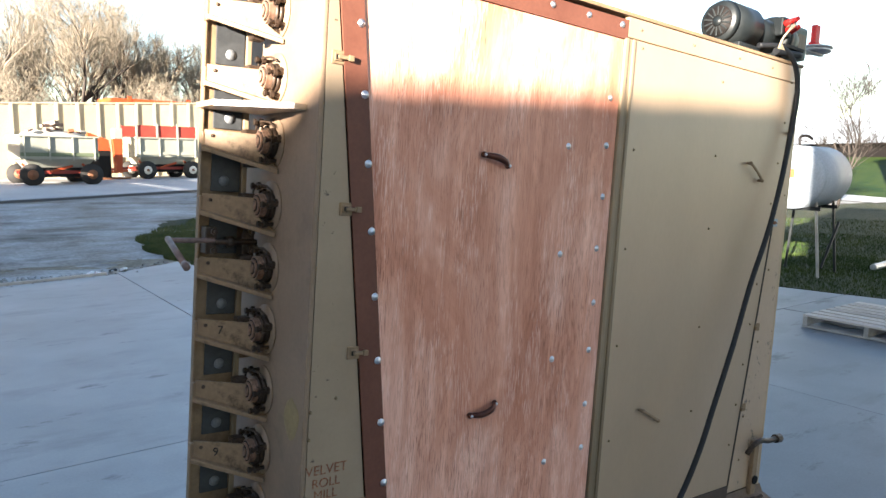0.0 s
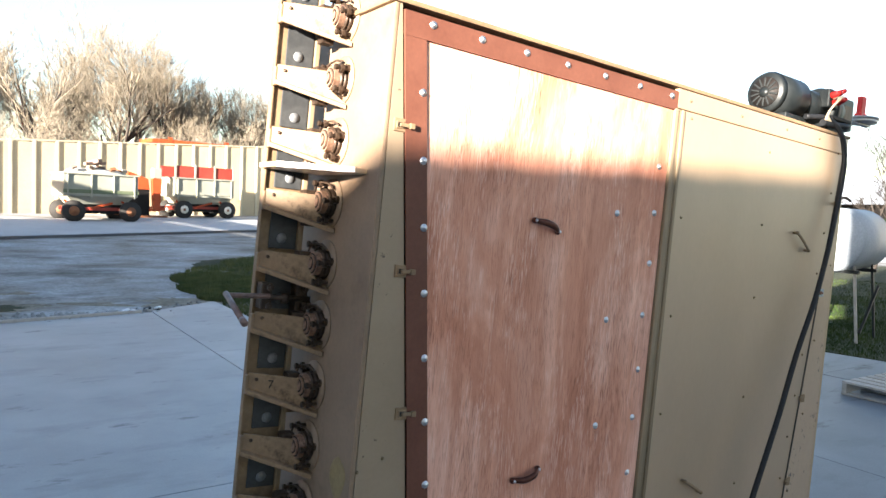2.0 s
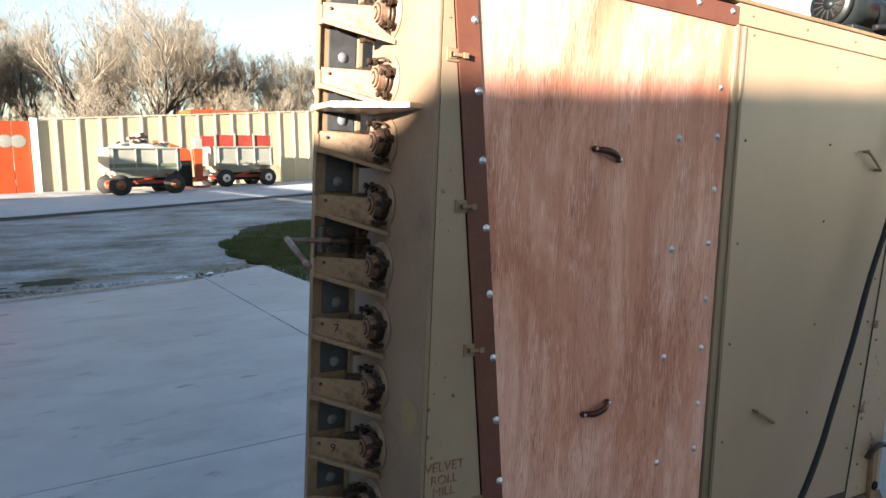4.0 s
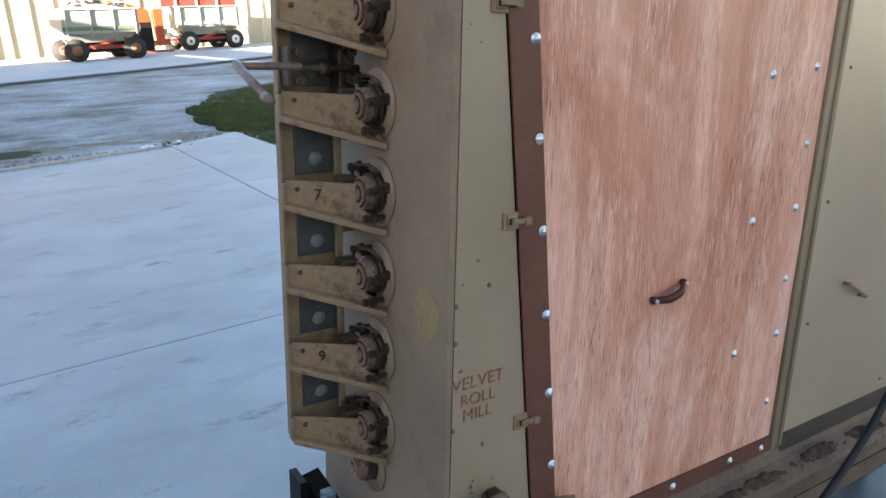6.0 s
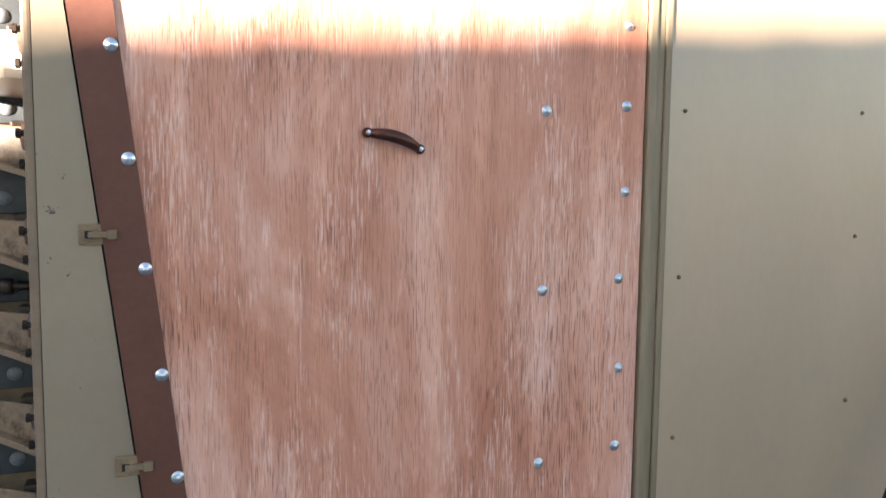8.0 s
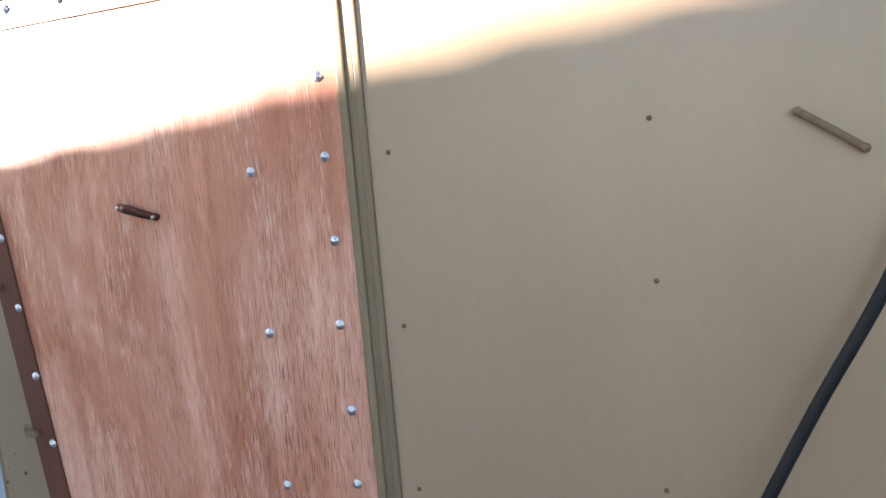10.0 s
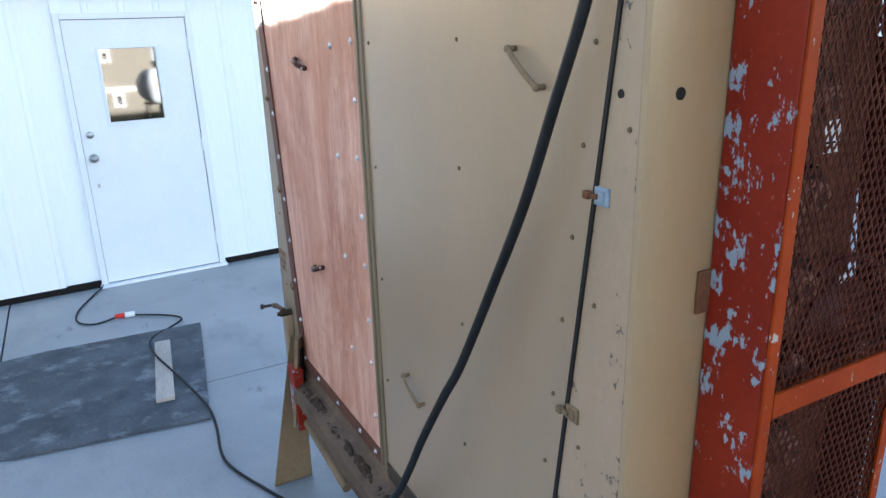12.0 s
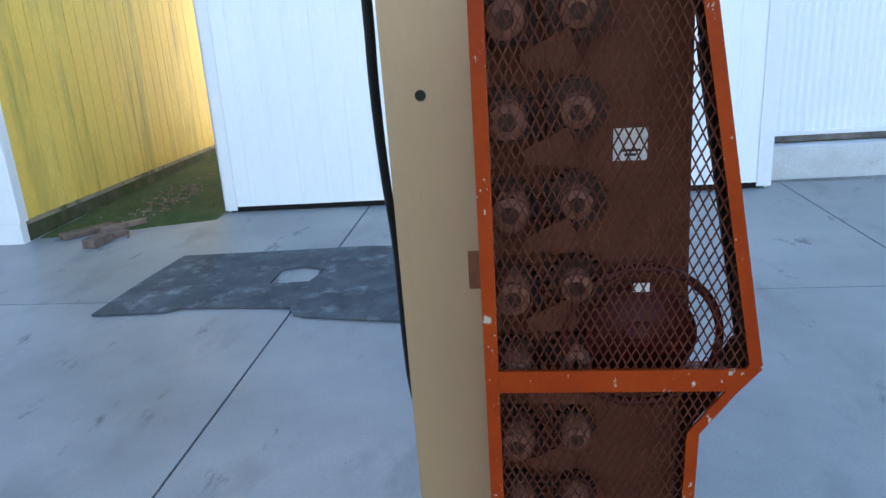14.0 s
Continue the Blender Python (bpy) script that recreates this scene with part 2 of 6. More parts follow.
WORN_STEEL = surface("worn_steel", (0.45, 0.44, 0.42), (0.62, 0.61, 0.60), 40, 200, (0.3, 0.5), 0.85, 0.1)
BLACK = surface("black_steel", (0.006, 0.006, 0.006), (0.014, 0.011, 0.010), 20, 120, (0.4, 0.65), 0.0, 0.15, gloss=0.12)
RUBBER = surface("cable_rubber", (0.006, 0.0065, 0.0075), (0.012, 0.013, 0.015), 30, 150, (0.5, 0.65), 0, 0.05)
RED = surface("chipped_red_paint", (0.255, 0.024, 0.007), (0.185, 0.013, 0.005), 3.5, 90, (0.35, 0.5), 0, 0.08, fleck=0.06, gloss=0.2,
              c3=(0.25, 0.29, 0.34), cover=0.375, spots=95, edge=0.02, cluster=0.95, clump=0.20, streak=(1.2, 1, 0.55),
              c4=(0.38, 0.20, 0.17), cover4=0.350, spots4=80, streak4=(1.5, 1.5, 0.55))
RED_CLEAN = surface("orange_red_paint", (0.31, 0.042, 0.004), (0.24, 0.028, 0.003), 8, 90, (0.35, 0.5), 0, 0.08, fleck=0.06, gloss=0.15,
                    c3=(0.42, 0.37, 0.31), cover=0.322, spots=110, edge=0.015, cluster=0.5, streak=(1, 1, 0.5))
MESH_RED = surface("mesh_paint", (0.066, 0.017, 0.010), (0.108, 0.034, 0.021), 20, 120, (0.45, 0.6), 0, 0.1, fleck=0.2, gloss=0.10)
DRIVE = surface("brown_drive_plate", (0.108, 0.038, 0.022), (0.140, 0.052, 0.031), 8, 100, (0.45, 0.65), 0, 0.08, gloss=0.12)
PULLEY = surface("pulley_paint", (0.235, 0.100, 0.064), (0.18, 0.076, 0.048), 20, 120, (0.4, 0.6), 0.1, 0.1)
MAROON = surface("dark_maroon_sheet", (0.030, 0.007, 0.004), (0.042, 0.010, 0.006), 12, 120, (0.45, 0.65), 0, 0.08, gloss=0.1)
DARK_TEETH = surface("oily_sprocket", (0.020, 0.009, 0.006), (0.035, 0.016, 0.010), 20, 120, (0.4, 0.6), 0.1, 0.1)
DARK_RED = surface("dark_red_wheel", (0.062, 0.007, 0.005), (0.043, 0.005, 0.004), 12, 120, (0.4, 0.6), 0, 0.08)
MOTOR = surface("grey_motor_paint", (0.006, 0.0078, 0.0085), (0.012, 0.0145, 0.015), 10, 120, (0.35, 0.5), 0.1, 0.08)
GRILLE = surface("grille_paint", (0.016, 0.018, 0.018), (0.03, 0.033, 0.032), 20, 120, (0.35, 0.5), 0.2, 0.05)
GEAR = surface("grey_green_paint", (0.095, 0.115, 0.095), (0.13, 0.15, 0.125), 12, 120, (0.4, 0.6), 0.1, 0.08)
SIGNAL = surface("red_plastic", (0.62, 0.03, 0.02), (0.55, 0.02, 0.02), 12, 120, (0.35, 0.5), 0, 0.03)
CREAM_WIRE = surface("cream_wire", (0.55, 0.42, 0.27), (0.62, 0.5, 0.34), 12, 120, (0.4, 0.5), 0, 0.03)
PAPER = surface("label_paper", (0.72, 0.72, 0.70), (0.80, 0.80, 0.78), 30, 200, (0.5, 0.6), 0, 0.03)
INK = surface("dark_ink", (0.006, 0.006, 0.006), (0.012, 0.011, 0.01), 30, 200, (0.5, 0.6), 0, 0.0)
STENCIL = surface("stencil_paint", (0.15, 0.05, 0.024), (0.22, 0.09, 0.045), 70, 250, (0.5, 0.6), 0, 0.03, c3=(0.29, 0.185, 0.097), cover=0.45, spots=120, edge=0.05)
CHAFF = surface("chaff", (0.025, 0.014, 0.009), (0.07, 0.042, 0.024), 40, 250, (0.8, 0.95), 0, 0.6, 0.004, fleck=0.35)
CONCRETE = surface("concrete", (0.200, 0.218, 0.232), (0.315, 0.330, 0.340), 0.9, 70, (0.36, 0.52), 0, 0.10, fleck=0.06, gloss=0.62,
                   c3=(0.15, 0.16, 0.168), cover=0.47, spots=1.7, edge=0.26, tint=0.06, streak=(0.6, 1.3, 1),
                   c4=(0.085, 0.09, 0.095), cover4=0.395, spots4=2.4, streak4=(0.7, 1.6, 1))
# darker version of the concrete, for slabs on the right
CONCRETE_DARK = surface("darker_concrete", (0.100, 0.107, 0.114), (0.165, 0.172, 0.179), 0.9, 70, (0.45, 0.62), 0, 0.12, fleck=0.08, gloss=0.45,
                       c3=(0.075, 0.078, 0.08), cover=0.47, spots=1.7, edge=0.26, tint=0.06, streak=(0.6, 1.3, 1),
                       c4=(0.06, 0.06, 0.06), cover4=0.42, spots4=2.6, streak4=(0.6, 1.5, 1))
# darkened concrete colour, standing for the shade under the mill
MILL_SHADE = surface("shaded_concrete", (0.030, 0.034, 0.038), (0.060, 0.066, 0.072), 5, 70, (0.3, 0.45), 0, 0.1, fleck=0.1, gloss=0.5)
JOINT = surface("joint_dirt", (0.035, 0.033, 0.031), (0.065, 0.060, 0.055), 10, 90, (0.8, 0.95), 0, 0.3)
GRAVEL = surface("gravel", (0.17, 0.148, 0.12), (0.36, 0.375, 0.385), 0.8, 22, (0.75, 0.95), 0, 0.6, 0.02, fleck=0.3,
                 c3=(0.075, 0.066, 0.055), cover=0.49, spots=0.55, edge=0.20, stretch=(0.75, 1, 1), c4=(0.33, 0.33, 0.33), cover4=0.40, spots4=7.0)
SOIL = surface("bare_soil", (0.135, 0.112, 0.080), (0.25, 0.222, 0.172), 2.2, 26, (0.8, 0.95), 0, 0.6, 0.02, fleck=0.35,
               c3=(0.075, 0.068, 0.052), cover=0.45, spots=4, edge=0.12, c4=(0.34, 0.34, 0.33), cover4=0.40, spots4=9.0)
ROAD = surface("pale_road", (0.34, 0.345, 0.35), (0.42, 0.42, 0.42), 0.5, 30, (0.7, 0.9), 0, 0.3, 0.01)
TURF = surface("turf", (0.014, 0.022, 0.006), (0.042, 0.042, 0.017), 1.6, 40, (0.8, 0.95), 0, 0.6, 0.03, fleck=0.4)
LAWN = surface("lawn_blades", (0.012, 0.028, 0.005), (0.036, 0.052, 0.012), 1.2, 60, (0.6, 0.8), 0, 0.1, fleck=0.3, gloss=0.1)
GRASS = surface("grass_blades", (0.028, 0.050, 0.010), (0.095, 0.10, 0.032), 3.5, 60, (0.6, 0.8), 0, 0.1, fleck=0.3)
MOSS = surface("moss", (0.024, 0.062, 0.011), (0.07, 0.09, 0.03), 5, 70, (0.85, 0.98), 0, 0.6, 0.02, fleck=0.4)
WHITE_STEEL = surface("white_siding", (0.81, 0.85, 0.88), (0.86, 0.885, 0.90), 1.2, 60, (0.35, 0.5), 0, 0.03, fleck=0.02, stretch=(1, 1, 0.12),
                      c3=(0.58, 0.60, 0.60), cover=0.36, spots=9, edge=0.2, streak=(1, 1, 0.5), world_space=True)
WHITE_PAINT = surface("white_paint", (0.74, 0.77, 0.80), (0.79, 0.81, 0.83), 3, 80, (0.35, 0.5), 0, 0.04, fleck=0.03)
GALVANISED = surface("galvanised_roof", (0.13, 0.155, 0.185), (0.23, 0.255, 0.28), 3, 50, (0.4, 0.6), 0.4, 0.1, stretch=(1, 1, 0.2))
SMEAR = surface("yellow_smear", (0.235, 0.170, 0.075), (0.205, 0.148, 0.075), 20, 90, (0.4, 0.6), bump=0.05)
YELLOW = surface("yellow_siding", (0.72, 0.50, 0.08), (0.78, 0.58, 0.13), 1.5, 60, (0.55, 0.7), 0, 0.08, fleck=0.08, stretch=(1, 1, 0.25),
                 c3=(0.23, 0.21, 0.05), cover=0.50, spots=2.4, edge=0.3, streak=(1, 1, 0.6), world_space=True)
FOUNDATION = surface("mossy_foundation", (0.05, 0.055, 0.03), (0.10, 0.10, 0.065), 4, 60, (0.8, 0.95), 0, 0.4, fleck=0.2, c3=(0.035, 0.055, 0.012), cover=0.6, spots=5, edge=0.2)
FOUNDATION_WHITE = surface("whitewashed_footing", (0.62, 0.65, 0.68), (0.50, 0.52, 0.53), 3, 60, (0.7, 0.9), 0, 0.2, fleck=0.1, c3=(0.22, 0.20, 0.16), cover=0.38, spots=5, edge=0.3)
MIRROR_PANE = surface("reflective_pane", (0.17, 0.175, 0.175), (0.19, 0.195, 0.195), 2, 3, (0.02, 0.04), 1.0, 0.0, fleck=0.0)
MAT = surface("worn_rubber_mat", (0.042, 0.051, 0.061), (0.105, 0.120, 0.135), 4, 80, (0.6, 0.85), 0, 0.35, fleck=0.2,
              c3=(0.24, 0.26, 0.28), cover=0.46, spots=6, edge=0.20)
RAIL = surface("grimy_rail", (0.072, 0.043, 0.028), (0.135, 0.086, 0.055), 9, 90, (0.5, 0.75), bump=0.2, fleck=0.15,
               c3=(0.05, 0.030, 0.021), cover=0.42, spots=16, edge=0.12)
BOARD = surface("weathered_board", (0.33, 0.29, 0.25), (0.43, 0.385, 0.335), 8, 120, (0.7, 0.85), 0, 0.2, stretch=(1, 0.15, 1), tint=0.15)
OLD_WOOD = surface("grey_wood", (0.19, 0.175, 0.155), (0.30, 0.28, 0.25), 6, 100, (0.75, 0.9), 0, 0.3, tint=0.25)
DAMP_WOOD = surface("damp_grey_wood", (0.055, 0.05, 0.045), (0.15, 0.14, 0.125), 5, 90, (0.7, 0.9), 0, 0.3, tint=0.5)
LEDGE = surface("flaking_ledge", (0.26, 0.235, 0.17), (0.34, 0.31, 0.24), 5, 70, (0.8, 0.95), 0, 0.3, fleck=0.15, c3=(0.04, 0.055, 0.015), cover=0.5, spots=4, edge=0.2)
BLOCK = surface("brown_block", (0.12, 0.08, 0.065), (0.20, 0.145, 0.115), 12, 100, (0.75, 0.9), 0, 0.3, tint=0.2)
BARK = surface("bark", (0.026, 0.021, 0.018), (0.045, 0.037, 0.031), 10, 60, (0.8, 0.95), 0, 0.3)
TWIG = surface("twigs", (0.135, 0.115, 0.085), (0.20, 0.17, 0.13), 0.5, 10, (0.8, 0.95), 0, 0)
BATTEN_TAN = surface("pale_batten", (0.44, 0.38, 0.265), (0.52, 0.45, 0.32), 0.5, 20, (0.55, 0.75), 0, 0.1, tint=0.1)
WALL_TAN = surface("tan_wall_panel", (0.41, 0.330, 0.210), (0.49, 0.40, 0.262), 0.5, 20, (0.55, 0.75), 0, 0.1, tint=0.08)
WAGON_WHITE = surface("wagon_white", (0.21, 0.21, 0.17), (0.27, 0.265, 0.22), 1, 30, (0.4, 0.6), 0, 0.05)
WAGON_GREEN = surface("wagon_green", (0.085, 0.105, 0.06), (0.11, 0.13, 0.08), 1, 30, (0.4, 0.6), 0, 0.05)
WAGON_RED = surface("wagon_red", (0.22, 0.03, 0.02), (0.28, 0.045, 0.03), 1, 30, (0.45, 0.65), 0, 0.05)
ORANGE = surface("orange_frame", (0.36, 0.06, 0.014), (0.30, 0.045, 0.012), 1, 30, (0.45, 0.65), 0, 0.05)
TYRE = surface("tyre", (0.016, 0.015, 0.014), (0.03, 0.027, 0.024), 3, 40, (0.75, 0.9), 0, 0.1)
RIM = surface("wheel_rim", (0.55, 0.5, 0.42), (0.62, 0.58, 0.5), 3, 40, (0.4, 0.6), 0, 0.05)
TANK = surface("white_tank", (0.24, 0.27, 0.30), (0.28, 0.31, 0.34), 2, 40, (0.4, 0.55), 0, 0.04)
GRAIN = surface("pale_load", (0.38, 0.35, 0.29), (0.46, 0.43, 0.37), 4, 50, (0.8, 0.95), 0, 0.3)
HOUSE = surface("tan_plaster", (0.150, 0.146, 0.128), (0.175, 0.168, 0.146), 0.6, 30, (0.7, 0.9), 0, 0.1)
DARK_PANE = surface("dark_pane", (0.02, 0.022, 0.025), (0.03, 0.032, 0.035), 1, 5, (0.05, 0.1), 0, 0)

# ---- ground ----
TILT = 4.0                                        # the mill leans with its rolls
MILL = pose(0, 0, 1.0, 0, TILT, 0)


def rise(y):
    """The yard climbs gently towards the road."""
    return 0.0 if y < 11 else 0.030 * (min(y, 44) - 11)


def far_edge(x):
    return 9.02 + 0.18 * x


def on_slab(x, y):
    return (x < 1.1 and y < far_edge(x)) or (1.1 <= x < 2.2 and y < 8.66 + 0.62 * x) or (y < 6.3 and x < 8.62 - 0.2 * y)


def sheet(name, xs, ys, dz, material, label, category="", kind="structure", keep=None):
    bm = B()
    grid = [[bm.verts.new((x, y, rise(y) + dz)) for y in ys] for x in xs]
    for i in range(len(xs) - 1):
        for j in range(len(ys) - 1):
            if keep is None or keep((xs[i] + xs[i + 1]) / 2, (ys[j] + ys[j + 1]) / 2):
                bm.faces.new((grid[i][j], grid[i + 1][j], grid[i + 1][j + 1], grid[i][j + 1]))
    return solid(name, bm, material, label, category, kind)


xs = [-400, -150, -70, -35] + [-20 + 1.5 * i for i in range(40)] + [45, 70, 150, 400]
ys = [-300, -100, -40, -20, -12] + [-9 + 1.5 * i for i in range(40)] + [56, 70, 110, 200, 400]
sheet("ground", xs, ys, -0.035, GRAVEL, "packed grey gravel yard with darker damp patches", "ground")


def lane(name, near, far, dz, material, label, category):
    """A band that crosses the yard at a slant: near and far give y at x = 0 and the slope."""
    bm = B()
    rows = []
    for i in range(27):
        x = -30 + 2.5 * i
        ya, yb = near[0] + near[1] * x + 0.10 * noise.noise((x * 0.6, 3, dz * 50)), far[0] + far[1] * x + 0.15 * noise.noise((x * 0.6, 9, dz * 50))
        rows.append([bm.verts.new((x, y, rise(y) + dz)) for y in (ya + (yb - ya) * k / 4 for k in range(5))])
    for a, b in zip(rows, rows[1:]):
        for k in range(4):
            bm.faces.new((a[k], b[k], b[k + 1], a[k + 1]))
    return solid(name, bm, material, label, category, "structure")


lane("road", (21.9, 0.445), (28.9, 0.50), 0.0, ROAD, "pale gravel road crossing behind the yard", "road")
lane("mud_strip", (21.2, 0.445), (21.85, 0.445), -0.022, JOINT, "dark muddy verge along the road", "ground")

# ---- concrete pavement: slabs with open joints ----
pavement = solid("pavement", B(), JOINT, "bed of dark dirt under the concrete slabs", "pavement", "structure")
bed = B()
prism(bed, [(-4.3, -9.0), (10.38, -9.0), (7.34, 6.28), (2.18, 6.28), (2.18, 9.95), (1.1, 9.2), (-4.3, 8.2)], "z", -0.10, -0.012)
bed.to_mesh(pavement.data)
bed.free()


def clipped(poly, a, b, c):
    """The part of a polygon where a*x + b*y <= c."""
    out = []
    for p, q in zip(poly, poly[1:] + poly[:1]):
        dp, dq = a * p[0] + b * p[1] - c, a * q[0] + b * q[1] - c
        if dp <= 0:
            out.append(p)
        if dp * dq < 0:
            s = dp / (dp - dq)
            out.append((p[0] + (q[0] - p[0]) * s, p[1] + (q[1] - p[1]) * s))
    return out


JX = [-4.4, -1.65, 1.1, 3.85, 6.6, 9.35, 12.1]
JY = [-9.0, -5.1, -1.2, 2.7, 6.6, 12.0]
for x0, x1 in zip(JX, JX[1:]):
    rows_y = JY if x0 > 1.0 else [q for q in JY if q != 6.6]
    for y0, y1 in zip(rows_y, rows_y[1:]):
        if x0 > 1.0:
            y0, y1 = (6.3 if q == 6.6 else q for q in (y0, y1))
        g = 0.006
        poly = [(x0 + g, y0 + g), (x1 - g, y0 + g), (x1 - g, y1 - g), (x0 + g, y1 - g)]
        poly = clipped(poly, -0.18, 1.0, 9.02) if x0 < 1.0 else clipped(poly, -0.62, 1.0, 8.66)
        if y0 > 6 and len(poly) > 2:
            poly = clipped(poly, 1.0, 0.0, 2.2)
        if len(poly) > 2:
            poly = clipped(poly, 1.0, 0.2, 8.62)
        if len(poly) > 2:
            bm = B()
            prism(bm, poly, "z", -0.09, random.uniform(-0.002, 0.002))
            bmesh.ops.bevel(bm, geom=[e for e in bm.edges if all(v.co.z > -0.05 for v in e.verts)], offset=0.002, segments=1, affect="EDGES")
            part("slab", bm, CONCRETE_DARK if x0 > 1 and y0 < (6.0 if x0 > 2 else 2.6) else CONCRETE, pavement)

# thin dark sheet on the slabs: the mill's shade, painted in
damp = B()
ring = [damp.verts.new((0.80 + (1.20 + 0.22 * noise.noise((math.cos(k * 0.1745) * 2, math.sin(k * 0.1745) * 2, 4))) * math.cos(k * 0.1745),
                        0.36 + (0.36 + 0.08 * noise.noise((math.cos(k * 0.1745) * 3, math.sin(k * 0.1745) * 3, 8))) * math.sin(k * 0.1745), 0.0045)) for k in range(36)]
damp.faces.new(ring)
solid("damp_patch", damp, MILL_SHADE, "dark patch painted on the concrete as the shade under the mill", "stain", "structure")

# ---- the mill: local axes u along, y back, v up ----
U0, U1, DEPTH, VB, VT = -0.485, 1.402, 0.47, -0.475, 1.055


def left_seam(v):
    return -0.403 + (0.569 - v) * 0.1176


def right_seam(v):
    return 1.244 + v * 0.132


mill = thing("velvet_roll_mill", "tall tan seed mill with a new plywood side panel", "machine", MILL)


def back(v):
    """The rear of the far end leans in towards the top."""
    return 0.489 - 0.040 * v


part("back_panel", prism(B(), [(back(VB) - 0.013, VB - 0.1), (back(VB), VB - 0.1), (back(VT), VT), (back(VT) - 0.013, VT)], "x", U0 + 0.013, U1 - 0.013), TAN_DIRTY, mill)
part("top_panel", box(B(), (U0 - 0.01, -0.006, VT), (U1 + 0.006, DEPTH + 0.01, VT + 0.012), 0.004), TAN_DIRTY, mill)
part("floor_panel", box(B(), (U0, 0.01, VB - 0.11), (U1, DEPTH, VB - 0.09)), TAN_DIRTY, mill)
end_left = part("end_plate", box(B(), (U0, 0.0, VB - 0.18), (U0 + 0.012, DEPTH, VT + 0.06), 0.004), TAN_END, mill, "soiled tan end plate carrying the roll bearings")
end_right = part("end_plate", prism(B(), [(0.0, VB - 0.10), (back(VB) - 0.004, VB - 0.10), (back(VT) - 0.004, VT), (0.0, VT)], "x", U1 - 0.012, U1), TAN_WARM, mill)
strip = part("corner_strip", prism(B(), [(U0 + 0.0125, VB - 0.18), (left_seam(VB - 0.18) - 0.008, VB - 0.18), (left_seam(VT) - 0.008, VT - 0.001), (U0 + 0.0125, VT - 0.001)], "y", 0.0, 0.018), TAN_STRIP, mill, "tan corner strip with faded stencil lettering")
rstrip = part("corner_strip", prism(B(), [(right_seam(VB) + 0.007, VB), (U1 - 0.0125, VB), (U1 - 0.0125, VT - 0.001), (right_seam(VT - 0.05) + 0.007, VT - 0.001)], "y", 0.0, 0.018), TAN_CHIPPED, mill)
part("backing_board", box(B(), (U0 + 0.02, 0.019, VB - 0.1), (U1 - 0.02, 0.03, VT - 0.002)), BLACK, mill)
# no real part: a black strip paints the dark of the open seam
part("seam_gasket", prism(B(), [(right_seam(VB) - 0.0028, VB), (right_seam(VB) + 0.0050, VB), (right_seam(0.99) + 0.0050, 0.99), (right_seam(0.99) - 0.0028, 0.99)], "y", -0.0035, 0.0185), INK, mill, "black strip standing for the shaded gap along the seam")
# brown fibre strips round the plywood
bl = part("edge_strip", prism(B(), [(left_seam(-0.475) - 0.005, -0.475), (left_seam(-0.475) + 0.050, -0.475), (left_seam(0.99) + 0.050, 0.99), (left_seam(0.99) - 0.005, 0.99)], "y", -0.0045, 0.0), BROWN, mill, "dark brown fibre strip screwed along the plywood")
bt = part("edge_strip", prism(B(), [(left_seam(0.99) - 0.005, 0.9905), (0.445, 0.9905), (0.445, 1.043), (left_seam(1.04) - 0.005, 1.043)], "y", -0.005, 0.012), BROWN, mill)
bb = part("edge_strip", prism(B(), [(left_seam(-0.475) + 0.0505, -0.475), (0.432, -0.475), (0.432, -0.437), (left_seam(-0.437) + 0.0505, -0.437)], "y", -0.005, 0.012), BROWN, mill)
ply = part("plywood_panel", prism(B(), [(left_seam(-0.436) + 0.036, -0.436), (0.4325, -0.436), (0.4335, 0.99), (left_seam(0.99) + 0.036, 0.99)], "y", 0.0004, 0.014), PLY, mill, "new reddish plywood panel with two dark pulls")
part("joint_trim", box(B(), (0.4365, -0.007, VB), (0.452, 0.012, 0.995), 0.003), TRIM, mill, "worn brownish joint channel")
box_bm = box(B(), (0.452, -0.003, VB), (0.468, 0.012, 0.995), 0.002)
part("joint_trim", box(box_bm, (0.4685, -0.007, VB), (0.481, 0.012, 0.995), 0.003), TRIM, mill)
KICK = surface("grimy_strip", (0.038, 0.026, 0.020), (0.066, 0.047, 0.036), 9, 90, (0.5, 0.7), bump=0.1)
tan_panel = part("tan_panel", prism(B(), [(0.4816, -0.444), (right_seam(-0.444) - 0.003, -0.444), (right_seam(0.995) - 0.003, 0.995), (0.4816, 0.995)], "y", -0.002, 0.012), TAN, mill, "tan painted sheet panel with rusted screws")
part("top_rail", box(B(), (0.446, -0.005, 0.997), (U1 - 0.013, 0.012, VT - 0.002), 0.003), TAN, mill)
part("kick_strip", box(B(), (0.4815, -0.006, VB - 0.020), (1.185, 0.012, VB + 0.030), 0.003), KICK, mill, "grimy brown kick strip")

# screws
def screw_mesh(name, r, h, material, washer=0.0):
    bm = B()
    if washer:
        rod(bm, (0, 0, 0), (0, -0.0012, 0), washer, 14)
    rod(bm, (0, 0, 0), (0, -h, 0), r, 10, r * 0.72)
    rod(bm, (0, -h, 0), (0, -h * 1.25, 0), r * 0.35, 6)
    return mesh_of(name, smoothed(bm), material)


HEX = screw_mesh("screw", 0.0050, 0.0045, ZINC, 0.0088)
SMALL = screw_mesh("screw", 0.0042, 0.003, DARK_SCREW)


def screw(me, parent, u, v, y):
    return piece("screw", me, parent, pose(u, y, v, 0, random.uniform(0, 90), 0) @ pose(0, 0, 0, random.uniform(-6, 6), 0, random.uniform(-6, 6)))


